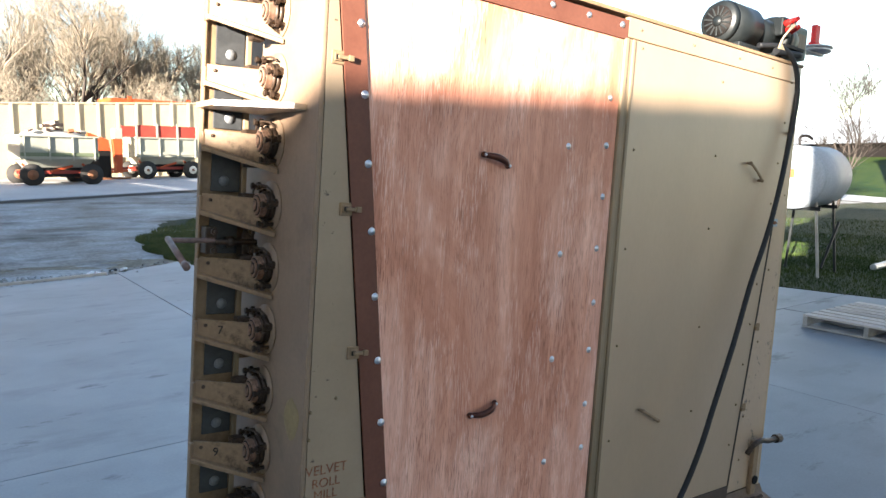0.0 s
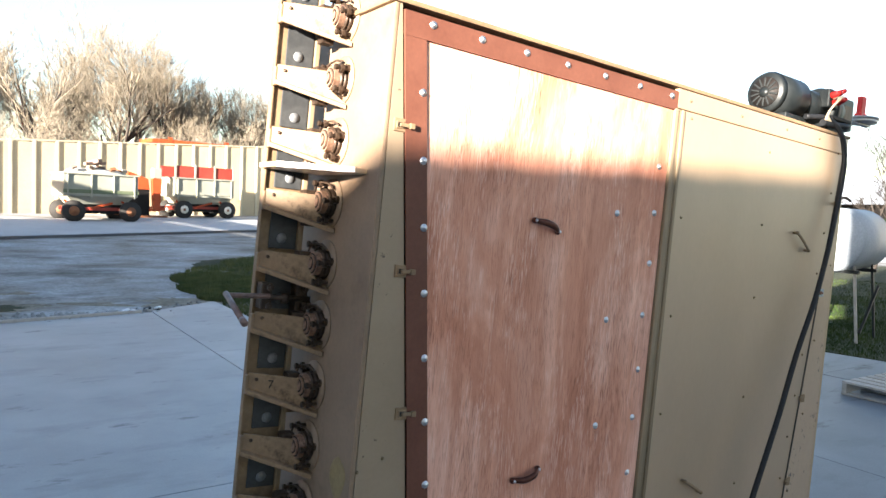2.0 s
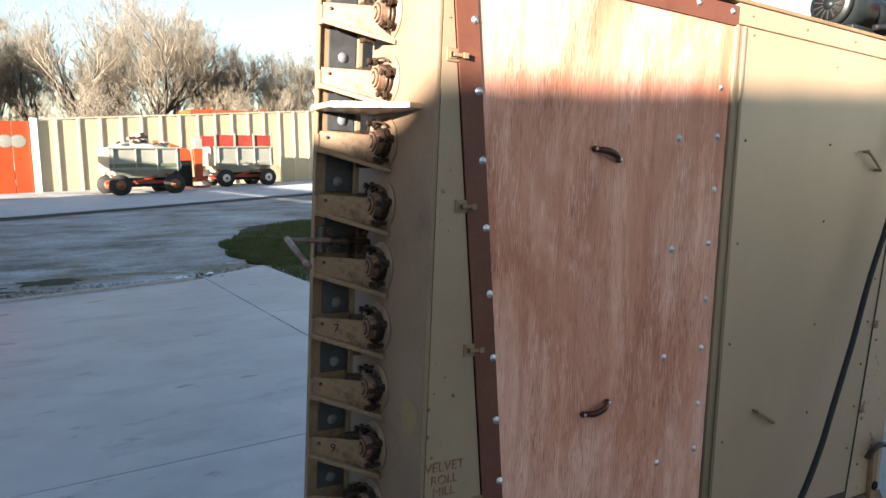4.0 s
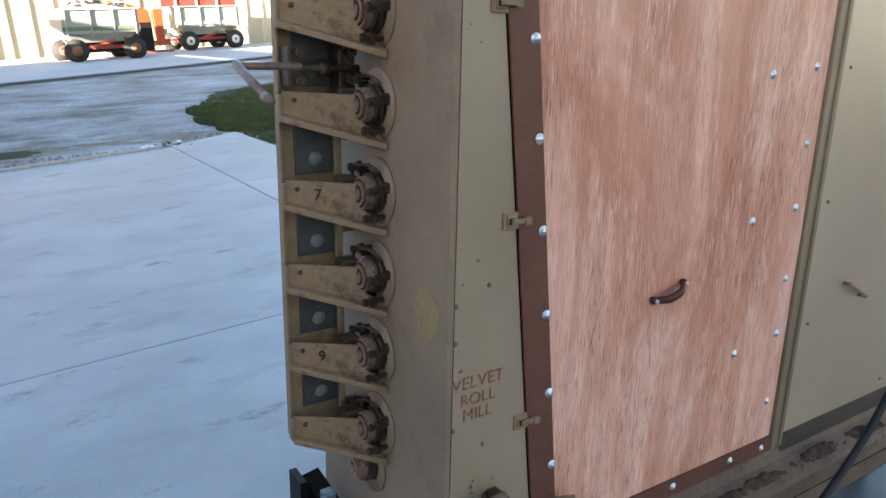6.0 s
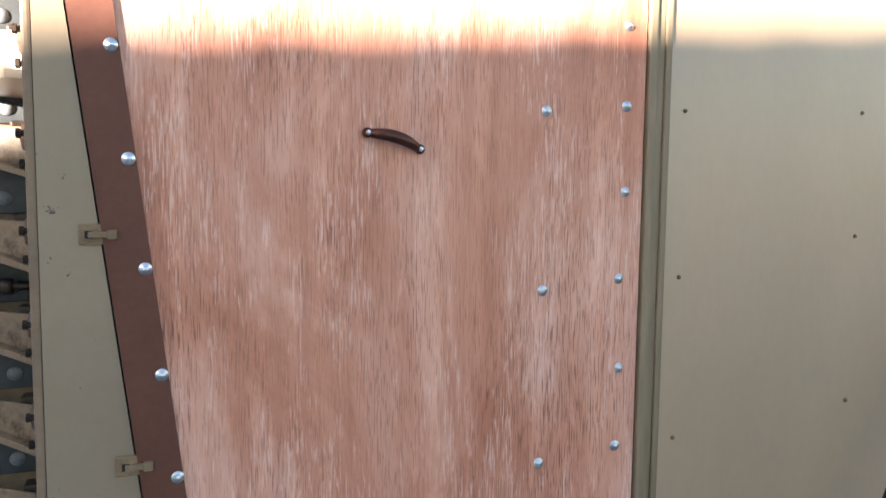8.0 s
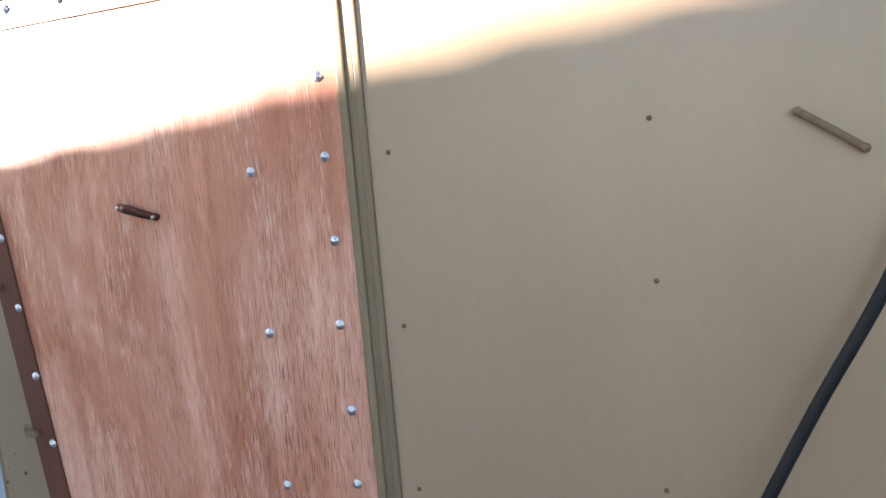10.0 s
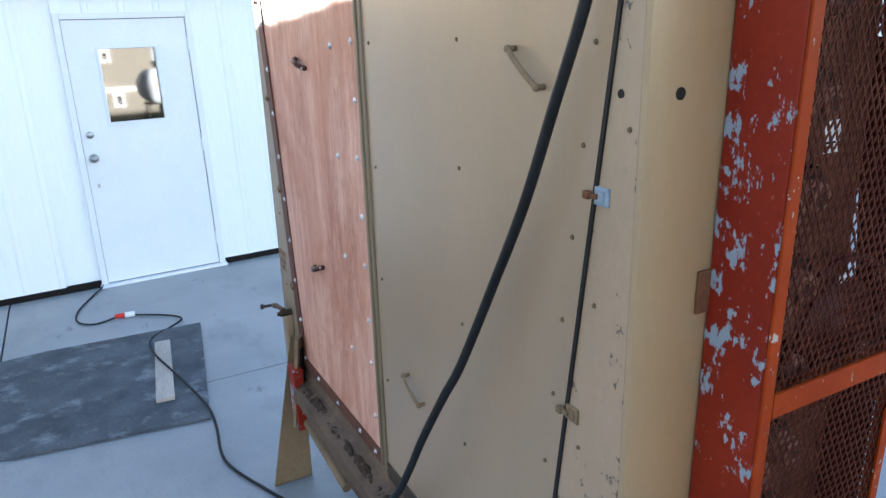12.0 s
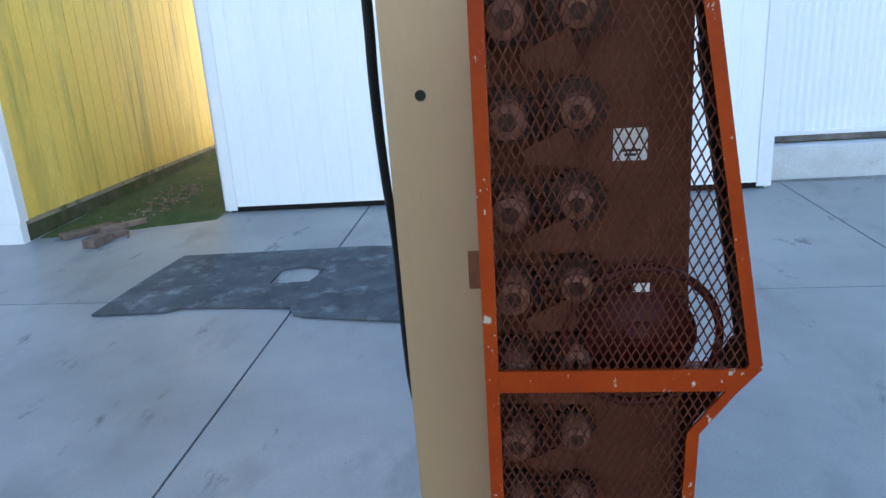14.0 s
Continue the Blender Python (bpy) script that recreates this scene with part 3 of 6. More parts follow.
for v in (0.824, 0.693, 0.551, 0.405, 0.251, 0.115, -0.043, -0.171, -0.3385, -0.457):
    screw(HEX, ply if v > -0.43 else bb, 0.397 + random.uniform(-0.004, 0.004), v, 0.0004 if v > -0.43 else -0.005)
for k in range(4):
    screw(HEX, ply, 0.249, 0.678 - 0.2885 * k, 0.0004)
for u in (0.28, 0.09, -0.10):
    screw(HEX, bb, u, -0.452, -0.005)
for k in range(-1, 9):
    v = 0.732 - 0.1454 * k
    screw(HEX, bl, -0.382 + 0.1215 * (0.732 - v), v, -0.0045)
for k in range(7):
    screw(HEX, bt, -0.39 + 0.1345 * k, 1.026, -0.005)
for k in range(-1, 4):
    screw(SMALL, tan_panel, 0.514, 0.691 - 0.2873 * k, -0.002)
for v in (0.94, 0.706, 0.471, 0.148, -0.135, -0.41):
    screw(SMALL, tan_panel, 0.9205, v, -0.002)
for k in range(-2, 8):
    v = 0.71 - 0.143 * k
    screw(SMALL, tan_panel, right_seam(v) - 0.036, v, -0.002)
for v, du in ((0.93, 0.03), (0.60, 0.05), (0.33, 0.03), (0.07, 0.04), (-0.2, 0.03), (-0.36, 0.05)):
    screw(SMALL, rstrip, right_seam(v) + du, v, 0.0)
for u, v in ((-0.470, -0.011), (-0.470, 0.05), (-0.41, 0.075), (-0.470, -0.16), (-0.41, -0.2)):
    screw(SMALL, strip, u, v, 0.0)
for u in (0.5, 0.75, 1.0, 1.2, 1.35):
    screw(SMALL, mill, u, 1.026, -0.005)

# pulls: bowed straps on two round posts
def pull(parent, a, b, material, bow, thick, y, out=0.015):
    a, b = Vector((a[0], y, a[1])), Vector((b[0], y, b[1]))
    o = Vector((0, -out, 0))
    side = (b - a).normalized()
    down = Vector((side.z, 0, -side.x)) * bow
    if material is BRONZE:
        o = Vector((0, -0.016, 0))
    bm = tube(B(), smooth_line([a + o * (0.35 if material is BRONZE else 1), a.lerp(b, 0.25) + o * 1.25 + down * 0.7, a.lerp(b, 0.5) + o * 1.35 + down, a.lerp(b, 0.75) + o * 1.25 + down * 0.7, b + o * (0.35 if material is BRONZE else 1)], 5), thick, 8)
    if material is not BRONZE:
        for v in bm.verts:
            v.co.y = -out * 1.1 + y + (v.co.y - y + out * 1.1) * 0.6
    if material is BRONZE:
        mid = a.lerp(b, 0.5)
        for v in bm.verts:
            s_ = (v.co - mid).dot(side) / (b - a).length
            w_ = 1.0 + 0.55 * max(0.0, 1 - 4 * s_ * s_)
            off = v.co - mid - side * (v.co - mid).dot(side)
            v.co.z = mid.z + side.z * (v.co - mid).dot(side) + off.z * w_
    h = part("pull", smoothed(bm), material, parent, "")
    for p in (a, b):
        piece("post", POST_DARK if material is BRONZE else POST_TAN, h, Matrix.Translation(p))
        if material is BRONZE:
            piece("post_screw", POST_SCREW, h, Matrix.Translation(p))
    return h


def post_mesh(material, r):
    tall = 0.005 if material is BRONZE else 0.014
    bm = rod(B(), (0, 0, 0), (0, -tall, 0), r * 0.72, 12)
    bmesh.ops.create_uvsphere(bm, u_segments=12, v_segments=8, radius=r, matrix=Matrix.Translation((0, -tall - 0.001, 0)))
    return mesh_of("post", smoothed(bm), material)


POST_DARK, POST_TAN = post_mesh(BRONZE, 0.0078), post_mesh(TAN_DIRTY, 0.0065)
POST_SCREW = mesh_of("post_screw", smoothed(rod(B(), (0, -0.0125, 0), (0, -0.0158, 0), 0.0042, 10, 0.003)), ZINC)
pull(ply, (-0.0442, 0.6325), (0.0355, 0.611), BRONZE, -0.003, 0.0060, 0.0004)
pull(ply, (-0.0309, -0.0162), (0.0477, 0.0063), BRONZE, 0.003, 0.0060, 0.0004)
pull(tan_panel, (1.108, 0.696), (1.186, 0.642), TAN_DIRTY, 0.0, 0.0055, -0.002)
pull(tan_panel, (0.646, -0.093), (0.726, -0.135), TAN_DIRTY, 0.0, 0.0055, -0.002)

# latches on the seams
BLUED = surface("blued_plate", (0.20, 0.27, 0.34), (0.30, 0.37, 0.44), 40, 150, (0.35, 0.5), 0.3, 0.1)


def latch(u, v, flip, material):
    la = part("latch", box(B(), (u - 0.017, -0.004, v - 0.014), (u + 0.013, 0.001, v + 0.014), 0.002), material, mill, "small pressed latch on the seam")
    part("keeper", box(B(), (u - 0.012, -0.007, v - 0.008), (u + 0.006, -0.0035, v + 0.008), 0.0015), material, la)
    bm = box(B(), (u - 0.005, -0.012, v - 0.004), (u + 0.030 * flip, -0.006, v + 0.004), 0.0015)
    part("tongue", box(bm, (u + 0.018 * flip, -0.015, v - 0.006), (u + 0.030 * flip, -0.006, v + 0.006), 0.0015), RUST if material is BLUED else material, la)
    if flip > 0:
        part("slot", box(B(), (u - 0.009, -0.0078, v - 0.005), (u + 0.001, -0.0068, v + 0.005)), INK, la)


for v in (0.80, 0.4876, 0.1727, -0.18):
    latch(left_seam(v) - 0.016, v, 1, TAN_DIRTY)
latch(right_seam(0.82) + 0.018, 0.82, -1, TAN_DIRTY)
latch(right_seam(0.50) + 0.018, 0.50, -1, BLUED)
latch(right_seam(0.125) + 0.018, 0.125, -1, TAN_DIRTY)
latch(right_seam(-0.165) + 0.018, -0.165, -1, TAN_DIRTY)
# bolt holes of the end post
part("bolt_hole", rod(B(), (U1 - 0.002, 0.056, 0.645), (U1 + 0.0012, 0.056, 0.645), 0.0085, 16), INK, end_right)
part("bolt_hole", rod(B(), (1.353, 0.002, 0.645), (1.353, -0.0012, 0.645), 0.006, 12), INK, rstrip)

# stencilled words
def lettering(text, size, m, material, parent, name="lettering"):
    cu = bpy.data.curves.new(name, "FONT")
    cu.body, cu.size, cu.align_x, cu.extrude = text, size, "CENTER", 0.0004
    tmp = bpy.data.objects.new(name, cu)
    scene.collection.objects.link(tmp)
    me = bpy.data.meshes.new_from_object(tmp.evaluated_get(bpy.context.evaluated_depsgraph_get()))
    bpy.data.objects.remove(tmp)
    me.materials.clear()
    me.materials.append(material)
    ob = new(name, me)
    ob.parent = parent
    ob.matrix_basis = m
    return ob


for text, v, s in (("VELVET", -0.084, 0.031), ("ROLL", -0.113, 0.029), ("MILL", -0.140, 0.029)):
    lettering(text, s, pose(-0.424, -0.0008, v - 0.008, 90, 0, 0), STENCIL, strip)

# roll bearings on the end plate and their arms
disc_bm = rod(B(), (0, 0, 0), (-0.004, 0, 0), 0.058, 32)
IRON = surface("brown_iron", (0.17, 0.098, 0.066), (0.30, 0.185, 0.130), 50, 200, (0.28, 0.5), 0.3, 0.15, c3=(0.022, 0.014, 0.010), cover=0.43, spots=60, edge=0.1)
GREASY_TAN = surface("greasy_tan_paint", (0.150, 0.094, 0.055), (0.225, 0.148, 0.086), 9, 90, (0.35, 0.6), bump=0.14, fleck=0.14,
                     c3=(0.030, 0.018, 0.011), cover=0.425, spots=18, edge=0.16, cluster=0.5)
DISC = mesh_of("bearing_flange", smoothed(disc_bm), TAN_END)
HOUSING = mesh_of("housing", smoothed(rod(rod(B(), (-0.004, 0, 0), (-0.013, 0, 0), 0.035, 24, 0.032), (-0.013, 0, 0), (-0.016, 0, 0), 0.027, 20)), GREASE)
COLLAR = mesh_of("collar", smoothed(rod(rod(B(), (-0.016, 0, 0), (-0.021, 0, 0), 0.033, 20), (-0.021, 0, 0), (-0.0215, 0, 0), 0.030, 20)), GREASE)
SHAFT = mesh_of("shaft", rod(rod(rod(B(), (-0.02, 0, 0), (-0.036, 0, 0), 0.0275, 24), (-0.036, 0, 0), (-0.0405, 0, 0), 0.0205, 20), (-0.0405, 0, 0), (-0.043, 0, 0), 0.0115, 16), IRON)
BOLT = mesh_of("bolt", rod(rod(B(), (-0.004, 0, 0), (-0.012, 0, 0), 0.008, 6), (-0.012, 0, 0), (-0.020, 0, 0), 0.004, 8), GREASE)
CLIP = mesh_of("spring_clip", tube(B(), smooth_line([(-0.01, 0.030, -0.026), (-0.028, 0.044, 0.0), (-0.03, 0.034, 0.036), (-0.02, 0.0, 0.046), (-0.012, -0.022, 0.038)], 5), 0.0026, 7), GREASE)
RECESS = mesh_of("ring_groove", rod(rod(B(), (-0.0215, 0, 0), (-0.0366, 0, 0), 0.0235, 24), (-0.037, 0, 0), (-0.0411, 0, 0), 0.0150, 20), BLACK)
STUD = mesh_of("stud", rod(rod(rod(B(), (-0.004, 0, 0), (-0.036, 0, 0), 0.0045, 8), (-0.020, 0, 0), (-0.028, 0, 0), 0.010, 6), (-0.036, 0, 0), (-0.042, 0, 0), 0.0075, 6), GREASE)
BLOCK_IRON = mesh_of("end_block", box(box(B(), (-0.062, 0.018, -0.034), (-0.030, 0.050, 0.026), 0.004), (-0.05, 0.03, -0.06), (-0.02, 0.06, -0.03), 0.003), GREASE)
BY = 0.218


def arm_mesh():
    """A folded tapering arm, from the outer post to below the bearing."""
    a, b = Vector((-0.139, 0.066, 0)), Vector((0.004, -0.022, 0))
    d = (b - a)
    n = Vector((d.y, -d.x, 0)).normalized()
    if n.y > 0:
        n = -n
    prof = [(0.0, 0.020), (0.0, -0.026), (1.0, -0.068), (1.0, -0.056), (0.78, -0.030), (0.70, 0.016)]
    bm = B()
    fr = [bm.verts.new(a + d * s + Vector((0, 0, v)) + n * 0.003) for s, v in prof]
    bk = [bm.verts.new(a + d * s + Vector((0, 0, v)) - n * 0.003) for s, v in prof]
    bm.faces.new(fr), bm.faces.new(bk[::-1])
    for i in range(len(prof)):
        j = (i + 1) % len(prof)
        bm.faces.new((fr[i], bk[i], bk[j], fr[j]))
    # lower flange
    p, q = a + Vector((0, 0, -0.026)), b + Vector((0, 0, -0.068))
    w = [p, q, q + Vector((0, 0, 0.011)), p + Vector((0, 0, 0.011))]
    f1 = [bm.verts.new(v + n * 0.0025) for v in w]
    f2 = [bm.verts.new(v + n * 0.017 - Vector((0, 0, 0.003))) for v in w]
    bm.faces.new(f1[::-1]), bm.faces.new(f2)
    for i in range(4):
        j = (i + 1) % 4
        bm.faces.new((f1[i], f1[j], f2[j], f2[i]))
    # outer fold
    box(bm, (-0.146, 0.062, -0.030), (-0.137, 0.080, 0.014), 0.003)
    bmesh.ops.recalc_face_normals(bm, faces=bm.faces)
    bmesh.ops.bevel(bm, geom=[e for e in bm.edges if e.calc_length() > 0.02], offset=0.0015, segments=1, affect="EDGES")
    return mesh_of("arm", bm, GREASY_TAN)


ARM = arm_mesh()
PLATE = mesh_of("dark_plate", box(B(), (-0.034, -0.005, -0.047), (0.034, 0, 0.047), 0.002), SLATE)
ARM_BOLT = mesh_of("arm_bolt", smoothed(rod(B(), (0, 0.0, 0), (0, -0.004, 0), 0.0040, 10)), GREASE)
PLATE_BOLT = mesh_of("plate_bolt", smoothed(rod(B(), (0, -0.005, 0), (0, -0.0070, 0), 0.0125, 16, 0.0115)), DULL_BOLT)
post = part("bearing_post", box(B(), (-0.620, 0.305, -0.274), (-0.518, 0.315, 1.20), 0.002), TAN_DIRTY, mill, "outer tan post behind the bearing arms")
part("post_lip", box(B(), (-0.626, 0.299, -0.274), (-0.6205, 0.318, 1.20), 0.002), TAN_DIRTY, post)
part("post_lip", box(B(), (-0.530, 0.292, -0.274), (-0.518, 0.3045, 1.19), 0.002), TRIM, post)
for v in (1.05, 0.6, 0.12, -0.25):
    part("post_tie", box(B(), (-0.53, 0.316, v - 0.02), (U0 + 0.001, 0.326, v + 0.02)), TAN_DIRTY, post)
ROWS = [1.057 - 0.1445 * k for k in range(10)]
for k, v in enumerate(ROWS):
    at = Matrix.Translation((U0, BY, v))
    spin = pose(0, 0, 0, random.uniform(-14, 14), 0, 0)
    fl = piece("bearing_flange", DISC, mill, at)
    for nm, me in (("housing", HOUSING), ("collar", COLLAR), ("shaft", SHAFT)):
        piece(nm, me, fl, Matrix.Identity(4))
    piece("spring_clip", CLIP, fl, spin)
    piece("ring_groove", RECESS, fl, Matrix.Identity(4))
    for sy, sz in ((0.030, 0.038), (-0.041, 0.012), (-0.030, -0.036)):
        piece("stud", STUD, fl, spin @ pose(0, sy, sz))
    for a in (35, 155, 275):
        piece("bolt", BOLT, fl, spin @ pose(0, 0.042 * math.cos(radians(a)), 0.042 * math.sin(radians(a))))
    piece("end_block", BLOCK_IRON, fl, Matrix.Identity(4))
    am = piece("arm", ARM, mill, at)
    piece("arm_bolt", ARM_BOLT, am, Matrix.Translation((-0.124, 0.0535, 0.006)) @ pose(0, 0, 0, 0, 0, -32))
    pl = piece("dark_plate", PLATE, post, Matrix.Translation((-0.566, 0.304, v + 0.072)))
    piece("plate_bolt", PLATE_BOLT, pl, Matrix.Translation((random.uniform(-0.004, 0.004), 0, -0.022)))
# a second, geared bearing low on the end plate
fl = piece("bearing_flange", DISC, mill, Matrix.Translation((U0, BY + 0.035, ROWS[9] - 0.10)))
for nm, me in (("housing", HOUSING), ("collar", COLLAR), ("shaft", SHAFT)):
    piece(nm, me, fl, Matrix.Identity(4))
# hand-written numbers on two arms
ang = math.degrees(math.atan2(-0.088, 0.142))
for k, t in ((6, "7"), (8, "9")):
    lettering(t, 0.028, pose(-0.582, 0.2505, ROWS[k] - 0.012, 90, 0, ang), INK, mill, "number")
sm = B()
bmesh.ops.create_uvsphere(sm, u_segments=56, v_segments=16, radius=1, matrix=Matrix.LocRotScale((U0 - 0.0004, 0.062, 0.020), None, (0.0012, 0.040, 0.046)))
for v_ in sm.verts:
    v_.co += Vector((0, noise.noise(v_.co * 24) * 0.012, noise.noise(v_.co * 24 + Vector((5, 0, 0))) * 0.012))
part("paint_smear", smoothed(sm), SMEAR, end_left, "faded yellow smear on the end plate")
# shelf plate
part("shelf_plate", prism(B(), [(-0.640, 0.30), (-0.640, 0.19), (-0.515, 0.055), (U0 - 0.001, 0.055), (U0 - 0.001, 0.30)], "z", 0.690, 0.702), TAN, mill, "flat tan plate jutting out between the arms")
# adjusting crank
WORN_PINK = surface("worn_handle", (0.20, 0.13, 0.11), (0.12, 0.08, 0.07), 40, 120, (0.3, 0.5), 0.2, 0.1)
cr = part("crank_bracket", box(B(), (-0.620, 0.262, 0.362), (-0.594, 0.30, 0.424), 0.004), GREASE, mill, "rusty bracket of the adjusting crank")
part("crank_lug", box(B(), (-0.535, 0.262, 0.345), (-0.505, 0.30, 0.43), 0.004), GREASE, cr)
part("crank_screw", smoothed(rod(rod(B(), (-0.60, 0.262, 0.39), (-0.50, 0.262, 0.39), 0.007, 10), (-0.57, 0.262, 0.39), (-0.555, 0.262, 0.39), 0.013, 6)), GREASE, cr)
part("crank_rod", rod(B(), (-0.60, 0.262, 0.393), (-0.703, 0.257, 0.393), 0.006, 12), WORN_PINK, cr)
part("crank_handle", smoothed(rod(rod(B(), (-0.703, 0.262, 0.396), (-0.703, 0.14, 0.356), 0.0068, 12), (-0.703, 0.14, 0.356), (-0.703, 0.12, 0.350), 0.0076, 12)), WORN_PINK, cr, "worn pinkish handle")
for du in (-0.607, -0.52):
    for dv in (0.372, 0.415):
        piece("bolt", BOLT, cr, pose(du, 0.252, dv, 0, 0, 90))
# bottom rails
part("bottom_rail", prism(B(), [(0.012, VB - 0.005), (0.0, VB - 0.005), (-0.012, VB - 0.03), (-0.062, VB - 0.048), (-0.068, VB - 0.060), (-0.068, VB - 0.098), (-0.058, VB - 0.102), (-0.055, VB - 0.064), (0.012, VB - 0.045)], "x", -0.218, U1 + 0.01), RAIL, mill, "dirty brown bottom ledge caked with chaff")
part("under_beam", prism(B(), [(0.03, VB - 0.150), (-0.028, VB - 0.155), (-0.034, VB - 0.200), (0.03, VB - 0.210)], "x", -0.27, 1.12), RAIL, mill)
part("under_beam", box(B(), (-0.40, 0.30, VB - 0.19), (U1, 0.38, VB - 0.115), 0.004), BLACK, mill)
part("under_beam", box(B(), (1.125, -0.02, VB - 0.21), (U1 + 0.02, 0.03, VB - 0.15), 0.004), BLACK, mill)
part("side_rail", box(B(), (-0.1, 0.0, VB - 0.12), (U1 + 0.05, 0.014, VB - 0.09)), BLACK, mill)
bm = B()
nu, ny = 330, 9
grid = []
for i in range(nu + 1):
    u = -0.21 + 1.59 * i / nu
    row = []
    for j in range(ny + 1):
        y = -0.056 + 0.036 * j / ny
        base = VB - 0.052 + (y + 0.064) * 0.40
        band = 1.0 - abs((j / ny) * 2 - 1.0) ** 3
        h_ = 0.020 * (noise.noise((u * 9, y * 22, 2.0)) + 0.46) + 0.010 * noise.noise((u * 38, y * 55, 5.0)) + 0.006 * noise.noise((u * 120, y * 130, 7.0))
        row.append(bm.verts.new((u, y, base - 0.004 + max(-0.006, h_ * band))))
    grid.append(row)
for i in range(nu):
    for j in range(ny):
        bm.faces.new((grid[i][j], grid[i + 1][j], grid[i + 1][j + 1], grid[i][j + 1]))
chaff = solid("chaff", smoothed(bm), CHAFF, "clumps of brown chaff and dirt along the ledge", "dirt", "stuff")
chaff.matrix_basis = MILL

# clamp and slotted leg at the near corner
cl = part("clamp_arm", tube(B(), smooth_line([(-0.505, -0.03, -0.318), (-0.47, -0.045, -0.296), (-0.43, -0.045, -0.284), (-0.385, -0.03, -0.29)], 5), 0.0085, 8), RAIL, mill, "curved tan clamp arm")
part("clamp_bolt", rod(rod(B(), (-0.385, 0.0, -0.302), (-0.385, -0.044, -0.302), 0.0125, 14), (-0.385, -0.044, -0.302), (-0.385, -0.054, -0.302), 0.0085, 6), GREASE, cl)
part("clamp_post", box(B(), (-0.425, -0.028, -0.62), (-0.375, 0.0, -0.312), 0.005), TAN, cl)
part("clamp_screw", rod(rod(B(), (-0.506, -0.02, -0.312), (-0.53, -0.075, -0.318), 0.006, 10), (-0.527, -0.07, -0.318), (-0.531, -0.08, -0.319), 0.011, 6), GREASE, cl)


def leg_mesh():
    """A leaning plate with a slot near its top."""
    bm = B()
    w = [(-0.058, 0.33), (0.058, 0.33), (0.050, 0.675), (-0.050, 0.665)]
    s = [(-0.020, 0.36), (0.004, 0.36), (0.016, 0.60), (0.000, 0.61)]
    outer = [bm.verts.new((x * (1.15 - 0.25 * z / 0.62), 0, z)) for x, z in w]
    inner = [bm.verts.new((x, 0, z)) for x, z in s]
    for i in range(4):
        j = (i + 1) % 4
        bm.faces.new((outer[i], outer[j], inner[j], inner[i]))
    r = bmesh.ops.extrude_face_region(bm, geom=list(bm.faces))
    bmesh.ops.translate(bm, verts=[e for e in r["geom"] if isinstance(e, bmesh.types.BMVert)], vec=(0, 0.012, 0))
    bmesh.ops.recalc_face_normals(bm, faces=bm.faces)
    return bm


lg = part("slotted_leg", leg_mesh(), TAN_DIRTY, mill, "tan slotted plate bolted to the leg")
lg.matrix_basis = MILL.inverted() @ pose(-0.335, -0.085, 0.004, -7, 0, -34)
part("leg_backing", box(B(), (-0.030, 0.013, 0.345), (0.026, 0.019, 0.625)), BLACK, lg)
gus = B()
prism(gus, [(-0.140, 0.0), (0.015, 0.0), (0.004, 0.60), (-0.030, 0.655)], "x", -0.004, 0.004)
for v_ in gus.verts:
    v_.co.x += -0.452 + 0.16 * v_.co.z
gp = part("leg_plate", gus, TAN_DIRTY, mill, "broad tapering tan leg plate")
gp.matrix_basis = MILL.inverted() @ Matrix.Translation((0, 0, 0.003))
part("red_block", box(B(), (-0.272, -0.066, -0.70), (-0.200, -0.030, -0.455), 0.004), RED, mill, "dark red steel block")
part("cross_pipe", rod(B(), (-0.33, -0.03, -0.665), (0.20, -0.035, -0.70), 0.016, 12), TAN_DIRTY, mill)
BLUE_STEEL = surface("blued_steel", (0.10, 0.13, 0.17), (0.20, 0.24, 0.29), 20, 120, (0.3, 0.5), 0.6, 0.1)
# black angle and bright bar under the end plate
part("lower_angle", bar(B(), (-0.55, 0.42, -0.45), (-0.46, 0.06, -0.66), 0.04, 0.04), BLACK, mill)
part("lift_bar", box(box(B(), (-0.590, 0.240, -0.64), (-0.566, 0.262, -0.375), 0.004), (-0.61, 0.22, -0.66), (-0.54, 0.28, -0.62), 0.004), BLUE_STEEL, mill, "bright worn steel bar")
part("angle_plate", box(B(), (-0.59, 0.36, -0.50), (-0.575, 0.42, -0.42)), BLACK, mill)
# rusty hook bracket and skid at the far corner
hk = part("hook_bracket", box(B(), (1.318, -0.018, -0.50), (1.350, -0.0005, -0.30), 0.003), TAN_DIRTY, mill, "rusty hook bracket at the lower corner")
part("hook", tube(B(), smooth_line([(1.262, -0.022, -0.335), (1.275, -0.032, -0.305), (1.32, -0.036, -0.290), (1.37, -0.036, -0.298), (1.43, -0.034, -0.300)], 5), 0.010, 8), GREASE, hk)
part("hook_knob", rod(B(), (1.425, -0.034, -0.300), (1.455, -0.034, -0.301), 0.017, 8), GREASE, hk)
part("eye", rod(B(), (1.334, -0.019, -0.445), (1.334, -0.024, -0.445), 0.016, 12), BLACK, hk)
part("skid", box(B(), (1.375, -0.20, VB - 0.215), (1.435, 0.46, VB - 0.155), 0.004), BLACK, mill)
